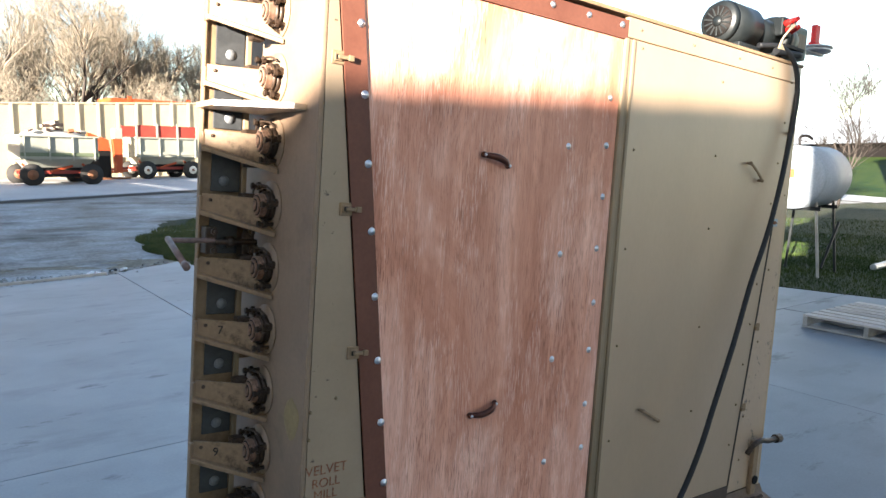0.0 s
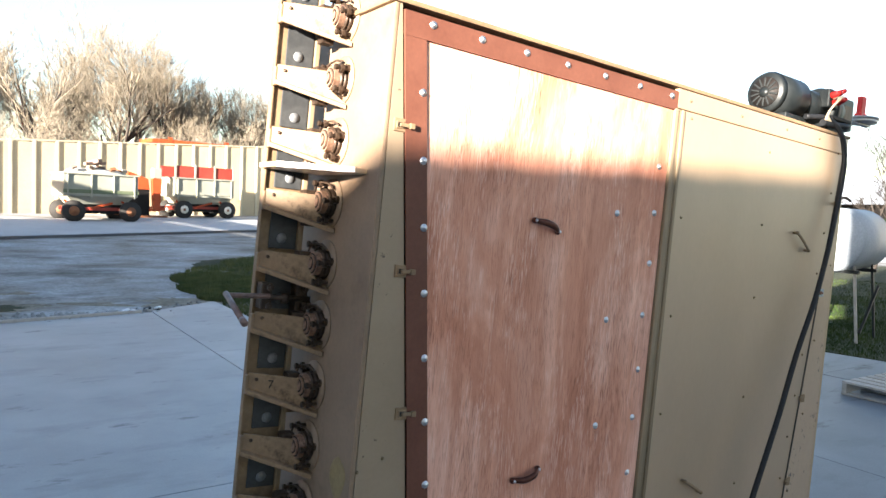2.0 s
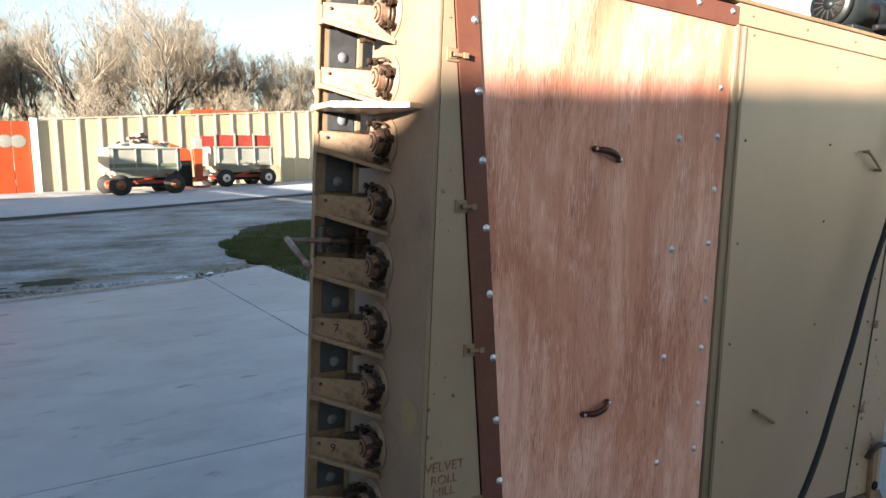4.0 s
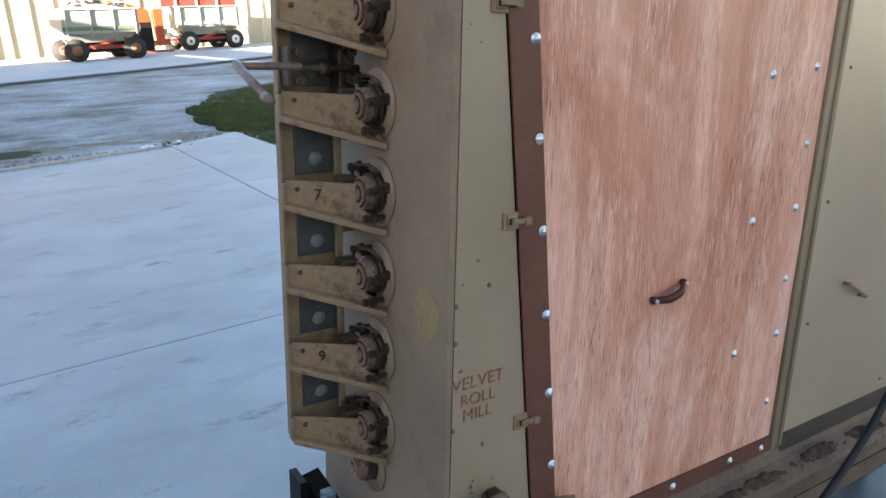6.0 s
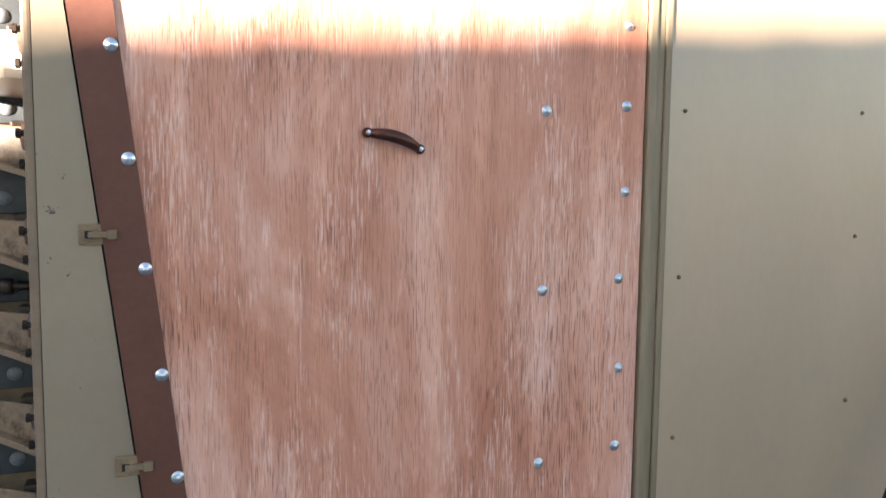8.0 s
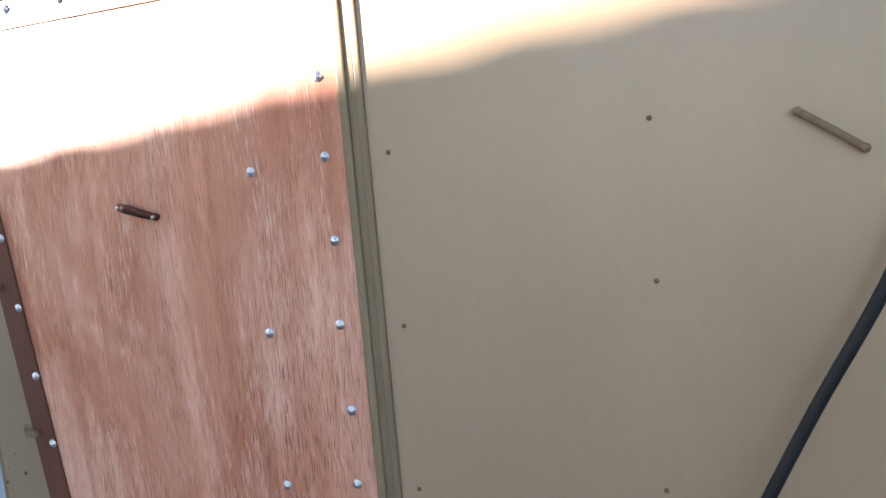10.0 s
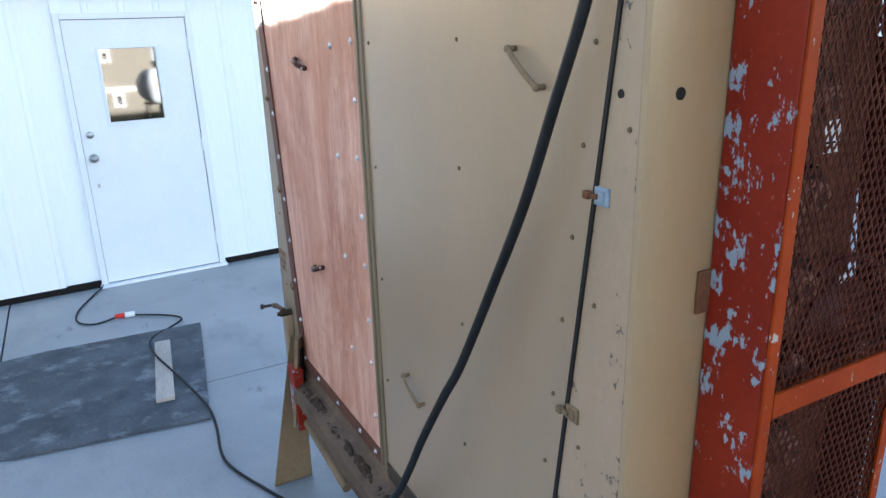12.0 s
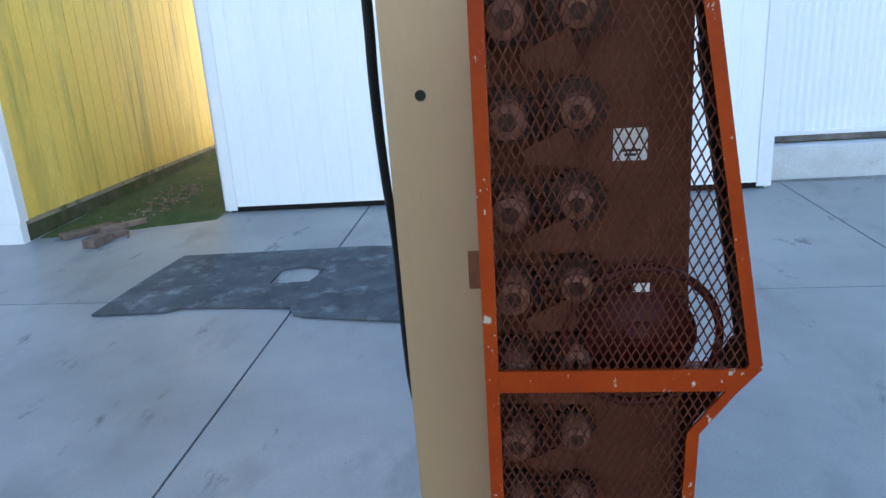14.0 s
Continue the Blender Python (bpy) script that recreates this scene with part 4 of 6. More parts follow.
# feet
for u, y in ((-0.36, 0.16), (-0.36, 0.42), (1.33, 0.20), (1.33, 0.42)):
    w = MILL @ Vector((u, y, VB - 0.15))
    ft = part("foot", box(box(B(), (-0.025, -0.025, 0.006), (0.025, 0.025, w.z), 0.003), (-0.06, -0.06, 0.0), (0.06, 0.06, 0.012), 0.003), BLACK, mill)
    ft.matrix_basis = MILL.inverted() @ Matrix.Translation((w.x, w.y, 0.002))

# ---- belt guard on the far end ----
guard = thing("belt_guard", "orange-red expanded-metal guard with chipped paint over the roll drives", "guard", MILL)
GU, GY = 1.512, 0.152
VG0, VG1 = -0.50, 1.04


def guard_edge(v):
    """How far back the guard reaches at height v."""
    if v > 0.235:
        return 0.56 - (v - 0.235) * 0.195
    if v > 0.11:
        return 0.475 + (v - 0.11) * 0.68
    return 0.475


side = part("side_channel", box(B(), (U1 + 0.002, GY - 0.012, VG0), (GU, GY - 0.002, VG1), 0.003), RED, guard, "red side channel, paint chipped to grey primer")
part("front_lip", box(B(), (GU + 0.0005, GY - 0.012, VG0), (GU + 0.005, GY + 0.010, VG1), 0.0015), RED_CLEAN, guard)
part("cross_bar", prism(B(), [(GY + 0.0105, 0.190), (guard_edge(0.19), 0.190), (0.56, 0.228), (GY + 0.0105, 0.228)], "x", GU + 0.001, GU + 0.006), RED_CLEAN, guard)
part("cross_shelf", prism(B(), [(GY + 0.01, 0.189), (guard_edge(0.19), 0.189), (guard_edge(0.19), 0.193), (GY + 0.01, 0.193)], "x", U1 + 0.03, GU), RED_CLEAN, guard)
for va, vb in ((0.235, VG1), (0.11, 0.235), (VG0, 0.11)):
    ya, yb = guard_edge(va + 1e-4), guard_edge(vb - 1e-4)
    n_ = 0.019
    part("edge_lip", prism(B(), [(ya - n_, va), (ya, va), (yb, vb), (yb - n_, vb)], "x", GU + 0.0012, GU + 0.0052), RED_CLEAN, guard)
    part("edge_lip", prism(B(), [(ya - 0.003, va), (ya, va), (yb, vb), (yb - 0.003, vb)], "x", GU - 0.022, GU + 0.001), RED_CLEAN, guard)
    part("edge_lip", prism(B(), [(ya - 0.003, va), (ya, va), (yb, vb), (yb - 0.003, vb)], "x", U1 + 0.004, U1 + 0.02), RED_CLEAN, guard)
part("top_bar", box(B(), (U1 + 0.003, GY, VG1 - 0.02), (GU + 0.005, guard_edge(VG1), VG1), 0.002), RED_CLEAN, guard)
part("bottom_bar", box(B(), (U1 + 0.003, GY, VG0), (GU + 0.005, guard_edge(VG0), VG0 + 0.02), 0.002), RED_CLEAN, guard)
part("bracket", box(B(), (U1 + 0.001, 0.115, 0.322), (U1 + 0.006, GY - 0.0125, 0.388), 0.001), RUST, guard)


def expanded(place, s0, s1, t0, t1, inside, w=0.0137, h=0.0288):
    """Expanded metal: zigzag strands that meet at the diamonds' knots."""
    verts, faces = [], []
    r, d = 0.0011, 0.0011
    cols, rows = int((s1 - s0) / w), int((t1 - t0) / h * 2)
    for i in range(cols + 1):
        for j in range(rows):
            for sgn in (1, -1):
                if (i + j) % 2 == 0:
                    a = (s0 + i * w / 1.0, t0 + j * h / 2)
                    b = (a[0] + sgn * w / 1.0, a[1] + h / 2)
                    if not (inside(*a) and inside(*b)):
                        continue
                    k = len(verts)
                    for (s, t), tw in ((a, -1), (b, 1)):
                        verts += [place(s - r * 1.2, t, -d + tw * 0.0008), place(s + r * 1.2, t, -d + tw * 0.0008), place(s + r, t, d + tw * 0.0008), place(s - r, t, d + tw * 0.0008)]
                    for q in range(4):
                        p = (q + 1) % 4
                        faces.append((k + q, k + p, k + 4 + p, k + 4 + q))
    me = bpy.data.meshes.new("mesh_panel")
    me.from_pydata([tuple(v) for v in verts], [], faces)
    bm = B()
    bm.from_mesh(me)
    bmesh.ops.recalc_face_normals(bm, faces=bm.faces)
    bpy.data.meshes.remove(me)
    return bm


W2 = 0.0070
part("mesh_panel", expanded(lambda s, t, d: (GU - 0.002 + d, s, t), GY + 0.004, 0.57, VG0, VG1, lambda s, t: GY < s < guard_edge(t) - 0.004 and VG0 < t < VG1, W2), MESH_RED, guard, "expanded-metal front mesh")
part("mesh_panel", expanded(lambda s, t, d: (s, guard_edge(t) - 0.006 + d, t), U1 + 0.004, U1 + 0.012, VG0, VG1, lambda s, t: U1 < s < U1 + 0.012, W2), MESH_RED, guard)
for va, vb in ((0.235, VG1), (0.11, 0.235), (VG0, 0.11)):
    ya, yb = guard_edge(va + 1e-4), guard_edge(vb - 1e-4)
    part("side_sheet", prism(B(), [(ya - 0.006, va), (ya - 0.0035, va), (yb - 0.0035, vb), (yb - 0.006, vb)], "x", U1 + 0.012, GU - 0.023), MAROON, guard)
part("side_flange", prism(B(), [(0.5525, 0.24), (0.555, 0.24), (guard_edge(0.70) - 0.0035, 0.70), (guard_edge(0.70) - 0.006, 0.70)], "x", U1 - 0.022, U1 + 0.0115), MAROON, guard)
# roll drive wheels behind the mesh
def toothed(r1, r2, x0, x1):
    bm = B()
    rr_ = [r1 if (a // 2) % 2 else r2 for a in range(88)]
    return mesh_of("sprocket", prism(bm, [(q * math.cos(2 * math.pi * a / 88), q * math.sin(2 * math.pi * a / 88)) for a, q in enumerate(rr_)], "x", x0, x1), DARK_TEETH)


def hub_mesh(r, x1):
    """A turned hub with a stepped face."""
    bm = rod(B(), (0.004, 0, 0), (x1 - 0.004, 0, 0), r, 28)
    return mesh_of("hub", smoothed(rod(bm, (x1 - 0.004, 0, 0), (x1, 0, 0), r, 28, r * 0.90)), PULLEY)


def bore_mesh(r, x1):
    return mesh_of("shaft_end", rod(B(), (x1 - 0.001, 0, 0), (x1 + 0.0008, 0, 0), r, 20), DARK_TEETH)


OUTER = (toothed(0.046, 0.039, 0.030, 0.040), hub_mesh(0.0285, 0.090), bore_mesh(0.0135, 0.090))
INNER = (toothed(0.048, 0.041, 0.026, 0.036), hub_mesh(0.0255, 0.062), bore_mesh(0.0120, 0.062))
LOWER = (toothed(0.038, 0.032, 0.030, 0.040), hub_mesh(0.0245, 0.076), bore_mesh(0.0120, 0.076))
for k in range(9):
    for y in (0.187, 0.287):
        v = 0.754 + 0.138 - 0.138 * k + (0.004 if y > 0.25 else 0)
        teeth, hub, bore = OUTER if y < 0.25 else (LOWER if k > 5 else INNER)
        s = piece("sprocket", teeth, end_right, Matrix.Translation((U1, y, v)) @ pose(0, 0, 0, random.uniform(0, 16), 0, 0))
        piece("hub", hub, s, Matrix.Identity(4))
        piece("shaft_end", bore, s, Matrix.Identity(4))
        if y > 0.25 and k < 8:
            part("bracket", prism(B(), [(0.205, v - 0.055), (0.275, v - 0.020), (0.290, v - 0.062), (0.280, v - 0.078), (0.215, v - 0.075)], "x", U1 + 0.052, U1 + 0.056), DRIVE, end_right)
    if k < 8:
        part("belt", bar(B(), (U1 + 0.042, 0.187 + 0.035, v + 0.02), (U1 + 0.042, 0.287 - 0.045, v - 0.12), 0.012, 0.006), BLACK, end_right)
big = part("drive_wheel", smoothed(rod(rod(B(), (U1 + 0.046, 0.39, 0.250), (U1 + 0.050, 0.39, 0.250), 0.088, 40), (U1 + 0.03, 0.39, 0.250), (U1 + 0.058, 0.39, 0.250), 0.03, 20)), DARK_RED, end_right, "large dark red drive wheel")
ring = B()
tube(ring, [(U1 + 0.052, 0.39 + 0.122 * math.cos(a * math.pi / 24), 0.250 + 0.122 * math.sin(a * math.pi / 24)) for a in range(49)], 0.0075, 6)
part("wheel_rim", ring, DARK_RED, big)
part("end_flange", prism(B(), [(0.470, -0.46), (back(-0.46) - 0.005, -0.46), (back(0.3) - 0.005, 0.30), (0.455, 0.30)], "x", U1 + 0.0050, U1 + 0.008), DRIVE, end_right)
part("inner_rod", rod(B(), (U1 + 0.03, 0.545, 0.24), (U1 + 0.03, 0.405, 1.02), 0.004, 8), BLACK, end_right)
part("drive_plate", prism(B(), [(0.162, -0.48), (back(-0.48) - 0.006, -0.48), (back(1.03) - 0.006, 1.03), (0.162, 1.03)], "x", U1 + 0.001, U1 + 0.0045), DRIVE, end_right, "brown plate behind the roll drives")
lab = part("label", box(B(), (U1 + 0.005, 0.345, 0.532), (U1 + 0.006, 0.396, 0.582)), PAPER, end_right, "white paper label with unreadable print")
for dv, a, b in ((0.548, 0.357, 0.386), (0.541, 0.362, 0.38)):
    part("print_bar", box(B(), (U1 + 0.0061, a, dv - 0.002), (U1 + 0.0068, b, dv + 0.002)), INK, lab)
part("label", box(B(), (U1 + 0.0515, 0.375, 0.332), (U1 + 0.0525, 0.40, 0.347)), PAPER, big)

# ---- motor on top ----
motor = thing("gear_motor", "grey electric gear motor bolted on top of the mill", "motor", MILL @ pose(1.25, 0.10, VT + 0.014, 0, 0, 0))
part("mount_plate", box(B(), (-0.22, -0.075, 0.0), (0.16, 0.085, 0.008), 0.002), TAN_DIRTY, motor)
part("foot", box(B(), (-0.19, -0.06, 0.008), (-0.06, 0.06, 0.030), 0.004), MOTOR, motor)
MZ = 0.094
fan = part("fan_cover", smoothed(rod(rod(rod(B(), (-0.232, 0, MZ), (-0.215, 0, MZ), 0.064, 40, 0.073), (-0.215, 0, MZ), (-0.07, 0, MZ), 0.073, 40), (-0.07, 0, MZ), (-0.055, 0, MZ), 0.073, 40, 0.060)), MOTOR, motor)
part("grille_ring", smoothed(rod(B(), (-0.2345, 0, MZ), (-0.2322, 0, MZ), 0.052, 32)), BLACK, fan)
SLOT = mesh_of("grille_bar", box(B(), (-0.238, -0.0030, 0.019), (-0.2346, 0.0030, 0.049), 0.001), GRILLE)
for a in range(14):
    piece("grille_bar", SLOT, fan, Matrix.Translation((0, 0, MZ)) @ pose(0, 0, 0, a * 360 / 14, 0, 0))
part("grille_hub", smoothed(rod(B(), (-0.238, 0, MZ), (-0.2346, 0, MZ), 0.016, 20)), MOTOR, fan)
part("motor_body", smoothed(rod(B(), (-0.055, 0, MZ), (0.09, 0, MZ), 0.056, 36)), MOTOR, motor)
part("end_bell", smoothed(rod(rod(B(), (0.088, 0, MZ), (0.100, 0, MZ), 0.070, 36, 0.078), (0.100, 0, MZ), (0.128, 0, MZ), 0.078, 36)), MOTOR, motor)
gb = part("gearbox", box(smoothed(rod(B(), (0.128, 0, MZ), (0.19, 0, MZ), 0.072, 32, 0.060)), (0.165, -0.058, 0.030), (0.255, 0.058, 0.148), 0.012), GEAR, motor, "grey-green gearbox")
part("name_plate", box(B(), (0.185, -0.0595, 0.06), (0.235, -0.0578, 0.12)), TRIM, gb)
part("terminal_box", box(B(), (0.03, -0.082, 0.085), (0.090, -0.045, 0.150), 0.006), MOTOR, motor)
WN = mesh_of("wire_nut", smoothed(rod(B(), (0, 0, 0), (0.0, -0.032, 0.012), 0.013, 10, 0.007)), SIGNAL)
for dx, dz in ((0.045, 0.125), (0.075, 0.135), (0.060, 0.105), (0.085, 0.108)):
    piece("wire_nut", WN, motor, Matrix.Translation((dx, -0.082, dz)))
for k in range(4):
    part("wire", tube(B(), smooth_line([(0.05 + 0.01 * k, -0.085, 0.115), (0.01 - 0.006 * k, -0.125 - 0.008 * k, 0.105), (-0.035, -0.12, 0.05), (-0.02 + 0.02 * k, -0.10, 0.015)], 5), 0.0032, 6), CREAM_WIRE, motor)
part("conduit", tube(B(), smooth_line([(-0.03, -0.10, 0.018), (0.05, -0.10, 0.022), (0.12, -0.105, 0.026)], 5), 0.012, 8), RUBBER, motor)
part("switch_lever", box(B(), (0.02, -0.105, 0.040), (0.15, -0.085, 0.052), 0.003), BLACK, motor)
part("output_shaft", smoothed(rod(B(), (0.255, 0, 0.10), (0.335, 0, 0.105), 0.010, 12, 0.006)), WORN_STEEL, motor)
part("support_bar", box(B(), (0.235, -0.012, 0.090), (0.48, 0.012, 0.096), 0.002), WORN_STEEL, motor)
part("shaft_disc", smoothed(rod(rod(B(), (0.427, 0.0, 0.098), (0.427, 0, 0.112), 0.056, 32), (0.427, 0, 0.112), (0.427, 0, 0.118), 0.062, 32)), WORN_STEEL, motor)
part("red_tag", box(box(B(), (0.402, -0.010, 0.118), (0.436, 0.010, 0.200), 0.003), (0.396, -0.014, 0.118), (0.442, 0.014, 0.135), 0.003), SIGNAL, motor, "bright red plastic tag")

# ---- power cable down the side ----
cable_pts = [(1.16, 0.03, 1.10), (1.25, 0.0, 1.105), (1.315, -0.018, 1.06), (1.345, -0.024, 0.97), (1.333, -0.026, 0.858), (1.308, -0.03, 0.756), (1.264, -0.04, 0.63),
             (1.202, -0.048, 0.47), (1.116, -0.055, 0.30), (1.027, -0.07, 0.117), (0.975, -0.08, 0.03), (0.895, -0.093, -0.11), (0.841, -0.10, -0.212), (0.763, -0.105, -0.333)]
world_pts = [MILL @ Vector(p) for p in cable_pts]
world_pts += [Vector(p) for p in ((0.61, -0.112, 0.50), (0.42, -0.118, 0.385), (0.20, -0.12, 0.25), (0.0, -0.115, 0.125), (-0.16, -0.108, 0.03))]
solid("power_cable", tube(B(), smooth_line(world_pts, 6), 0.0090, 10), RUBBER, "thick black rubber power cable hanging down the mill", "cable")
floor_pts = [(-0.15, -0.108, 0.034), (-0.20, -0.106, 0.014), (-0.27, -0.11, 0.009), (-0.42, -0.17, 0.009), (-0.75, -0.27, 0.009), (-1.1, -0.24, 0.009), (-1.34, -0.24, 0.018), (-1.75, -0.31, 0.036), (-2.19, -0.385, 0.044),
             (-2.5, -0.36, 0.02), (-2.66, -0.24, 0.010), (-2.82, -0.13, 0.009), (-2.98, -0.23, 0.009), (-3.10, -0.40, 0.012)]
ext = thing("extension_lead", "black extension lead with red plug lying on the concrete", "cable")
part("lead", tube(B(), smooth_line(floor_pts, 6), 0.0065, 8), RUBBER, ext)
part("lead", tube(B(), smooth_line([(-3.13, -0.52, 0.012), (-3.08, -0.66, 0.009), (-3.22, -0.76, 0.009), (-3.5, -0.74, 0.009), (-3.9, -0.60, 0.009), (-4.03, -0.54, 0.02)], 6), 0.0065, 8), RUBBER, ext)
part("socket", smoothed(rod(B(), (-3.10, -0.40, 0.020), (-3.115, -0.46, 0.020), 0.020, 14)), WHITE_PAINT, ext, "white socket end")
part("plug", smoothed(rod(B(), (-3.115, -0.46, 0.020), (-3.13, -0.525, 0.020), 0.020, 14, 0.014)), SIGNAL, ext, "red plug end")

# ---- rubber mat, board ----
bm = B()
out = [(-1.19, -0.25), (-1.24, -0.55), (-1.32, -1.08), (-1.36, -1.16), (-1.47, -1.22), (-1.50, -1.55), (-1.50, -1.93), (-1.44, -2.02), (-1.42, -2.25), (-1.41, -2.49), (-2.0, -2.46), (-2.58, -2.40), (-2.62, -1.8), (-2.70, -0.95), (-2.66, -0.45), (-2.63, -0.04), (-2.0, -0.13)]
hole = [(-1.90, -1.49), (-1.93, -1.22), (-2.17, -1.16), (-2.25, -1.34), (-2.19, -1.49)]
ov = [bm.verts.new((x, y, 0.004)) for x, y in out]
hv = [bm.verts.new((x, y, 0.004)) for x, y in hole]
oe = [bm.edges.new((ov[i], ov[(i + 1) % len(ov)])) for i in range(len(ov))]
he = [bm.edges.new((hv[i], hv[(i + 1) % len(hv)])) for i in range(len(hv))]
bmesh.ops.triangle_fill(bm, edges=oe + he, use_beauty=True)
bad = [f for f in bm.faces if -2.16 < f.calc_center_median().x < -1.96 and -1.44 < f.calc_center_median().y < -1.22]
bmesh.ops.delete(bm, geom=bad, context="FACES_ONLY")
r = bmesh.ops.extrude_face_region(bm, geom=list(bm.faces))
bmesh.ops.translate(bm, verts=[e for e in r["geom"] if isinstance(e, bmesh.types.BMVert)], vec=(0, 0, 0.012))
bmesh.ops.recalc_face_normals(bm, faces=bm.faces)
solid("rubber_mat", bm, MAT, "worn black rubber mat with a square hole on the concrete", "mat")
bm = box(B(), (-0.045, -0.44, 0), (0.045, 0.44, 0.02), 0.003)
bd = solid("board", bm, BOARD, "short weathered board lying on the rubber mat", "board")
bd.matrix_basis = pose(-1.935, -0.36, 0.017, 0, 0, 83.5)

# ---- white shed with a door ----
SHED = pose(-4.08, 0, 0, 0, 0, 2.9)               # its front is the plane x = 0 here, facing +x


def ribbed(y0, y1, z0, z1, pitch, x=0.0, rib=0.005):
    """Sheet siding: flat pans with narrow standing ribs."""
    bm = B()
    pts, y = [], y0
    while y < y1 - 1e-6:
        a = min(y + pitch, y1)
        pts += [(x, y), (x, a - 0.05), (x + rib, a - 0.038), (x + rib, a - 0.018), (x, a - 0.006)]
        y = a
    pts += [(x, y1), (x - 0.03, y1), (x - 0.03, y0)]
    clean = [pts[0]]
    for p in pts[1:]:
        if (p[0] - clean[-1][0]) ** 2 + (p[1] - clean[-1][1]) ** 2 > 1e-8:
            clean.append(p)
    return prism(bm, clean, "z", z0, z1)


shed = thing("white_shed", "low white ribbed-steel shed with a grey metal roof", "building", SHED)
DY0, DY1, DZ = -0.500, 0.388, 2.055
EAVE = 2.33
siding = part("wall", box(box(box(B(), (-0.045, -2.55, 0.055), (-0.0305, DY0 - 0.05, EAVE)), (-0.045, DY1 + 0.05, 0.055), (-0.0305, 2.50, EAVE)), (-0.045, DY0 - 0.049, DZ + 0.05), (-0.0305, DY1 + 0.049, EAVE)), WHITE_STEEL, shed, "white ribbed-steel siding with faint drip stains")
PAN = mesh_of("siding_panel", ribbed(0.0, 0.259, 0.055, EAVE, 0.259), WHITE_STEEL)
PAN_TOP = mesh_of("siding_panel", ribbed(0.0, 0.252, DZ + 0.051, EAVE, 0.252), WHITE_STEEL)
for k in range(int((DY0 - 0.05 + 2.55) / 0.26 + 0.3)):
    piece("siding_panel", PAN, siding, Matrix.Translation((0, -2.55 + (DY0 - 0.05 + 2.55) / 8 * k, 0)) @ Matrix.Diagonal((1, (DY0 - 0.05 + 2.55) / 8 / 0.26, 1, 1)))
for k in range(8):
    piece("siding_panel", PAN, siding, Matrix.Translation((0, DY1 + 0.05 + (2.50 - DY1 - 0.05) / 8 * k, 0)) @ Matrix.Diagonal((1, (2.50 - DY1 - 0.05) / 8 / 0.26, 1, 1)))
for k in range(4):
    piece("siding_panel", PAN_TOP, siding, Matrix.Translation((0, DY0 - 0.05 + 0.2537 * k, 0)))
part("side_wall", box(B(), (-12, -2.58, 0.0), (-0.03, -2.55, EAVE)), WHITE_STEEL, shed)
part("side_wall", box(B(), (-12, 2.50, 0.0), (-0.03, 2.53, EAVE)), WHITE_STEEL, shed)
part("rear_wall", box(B(), (-12.03, -2.58, 0), (-12, 2.53, EAVE)), WHITE_STEEL, shed)
part("corner_trim", box(B(), (-0.09, -2.60, 0.02), (0.018, -2.582, EAVE), 0.003), WHITE_PAINT, shed)
part("corner_trim", box(B(), (0.0015, -2.60, 0.02), (0.018, -2.48, EAVE), 0.003), WHITE_PAINT, shed)
part("corner_trim", box(B(), (0.0015, 2.42, 0.02), (0.018, 2.55, EAVE), 0.003), WHITE_PAINT, shed)
part("sill_gap", box(B(), (-0.05, -2.55, 0.0), (-0.014, 2.5, 0.058)), BLACK, shed)
# roof: corrugated, steep above the eave, then flatter, hipped at one end
rb = B()
pts = []
for k in range(0, 106):
    y = -2.75 + k * 0.05
    pts.append((y, 0.012 if k % 2 else 0.0))
verts = []
for x, z, hip in ((0.18, EAVE - 0.02, 0.0), (-1.45, EAVE + 0.25, 0.80), (-12.2, EAVE + 2.05, 0.0)):
    verts.append([rb.verts.new((x, y, z + h + hip * min(1.0, max(0.0, (y + 1.9) / 1.8)))) for y, h in pts])
for lower, upper in zip(verts, verts[1:]):
    for a in range(len(pts) - 1):
        rb.faces.new((lower[a], lower[a + 1], upper[a + 1], upper[a]))
r = bmesh.ops.extrude_face_region(rb, geom=list(rb.faces))
bmesh.ops.translate(rb, verts=[e for e in r["geom"] if isinstance(e, bmesh.types.BMVert)], vec=(0, 0, 0.02))
bmesh.ops.recalc_face_normals(rb, faces=rb.faces)
roof = part("roof", rb, GALVANISED, shed, "corrugated grey metal roof")


def slope(x, up):
    return EAVE + 0.02 + 0.656 * (0.18 - x) + up


for x0, x1, y0, y1 in ((-0.31, -0.18, 1.20, 1.35), (-0.49, -0.42, 1.48, 1.62)):
    part("roof_patch", prism(B(), [(x1, slope(x1, 0.008)), (x0, slope(x0, 0.008)), (x0, slope(x0, 0.014)), (x1, slope(x1, 0.014))], "y", y0, y1), WHITE_PAINT, roof, "white patch on the roof")
gable = B()
prism(gable, [(-0.03, EAVE), (-12.0, EAVE), (-12.0, EAVE + 1.98)], "y", -2.58, -2.55)
part("gable", gable, WHITE_STEEL, shed)
gable = B()
prism(gable, [(-0.03, EAVE), (-12.0, EAVE), (-12.0, EAVE + 1.98), (-1.45, EAVE + 1.0), (-0.03, EAVE + 0.06)], "y", 2.50, 2.53)
part("gable", gable, WHITE_STEEL, shed)

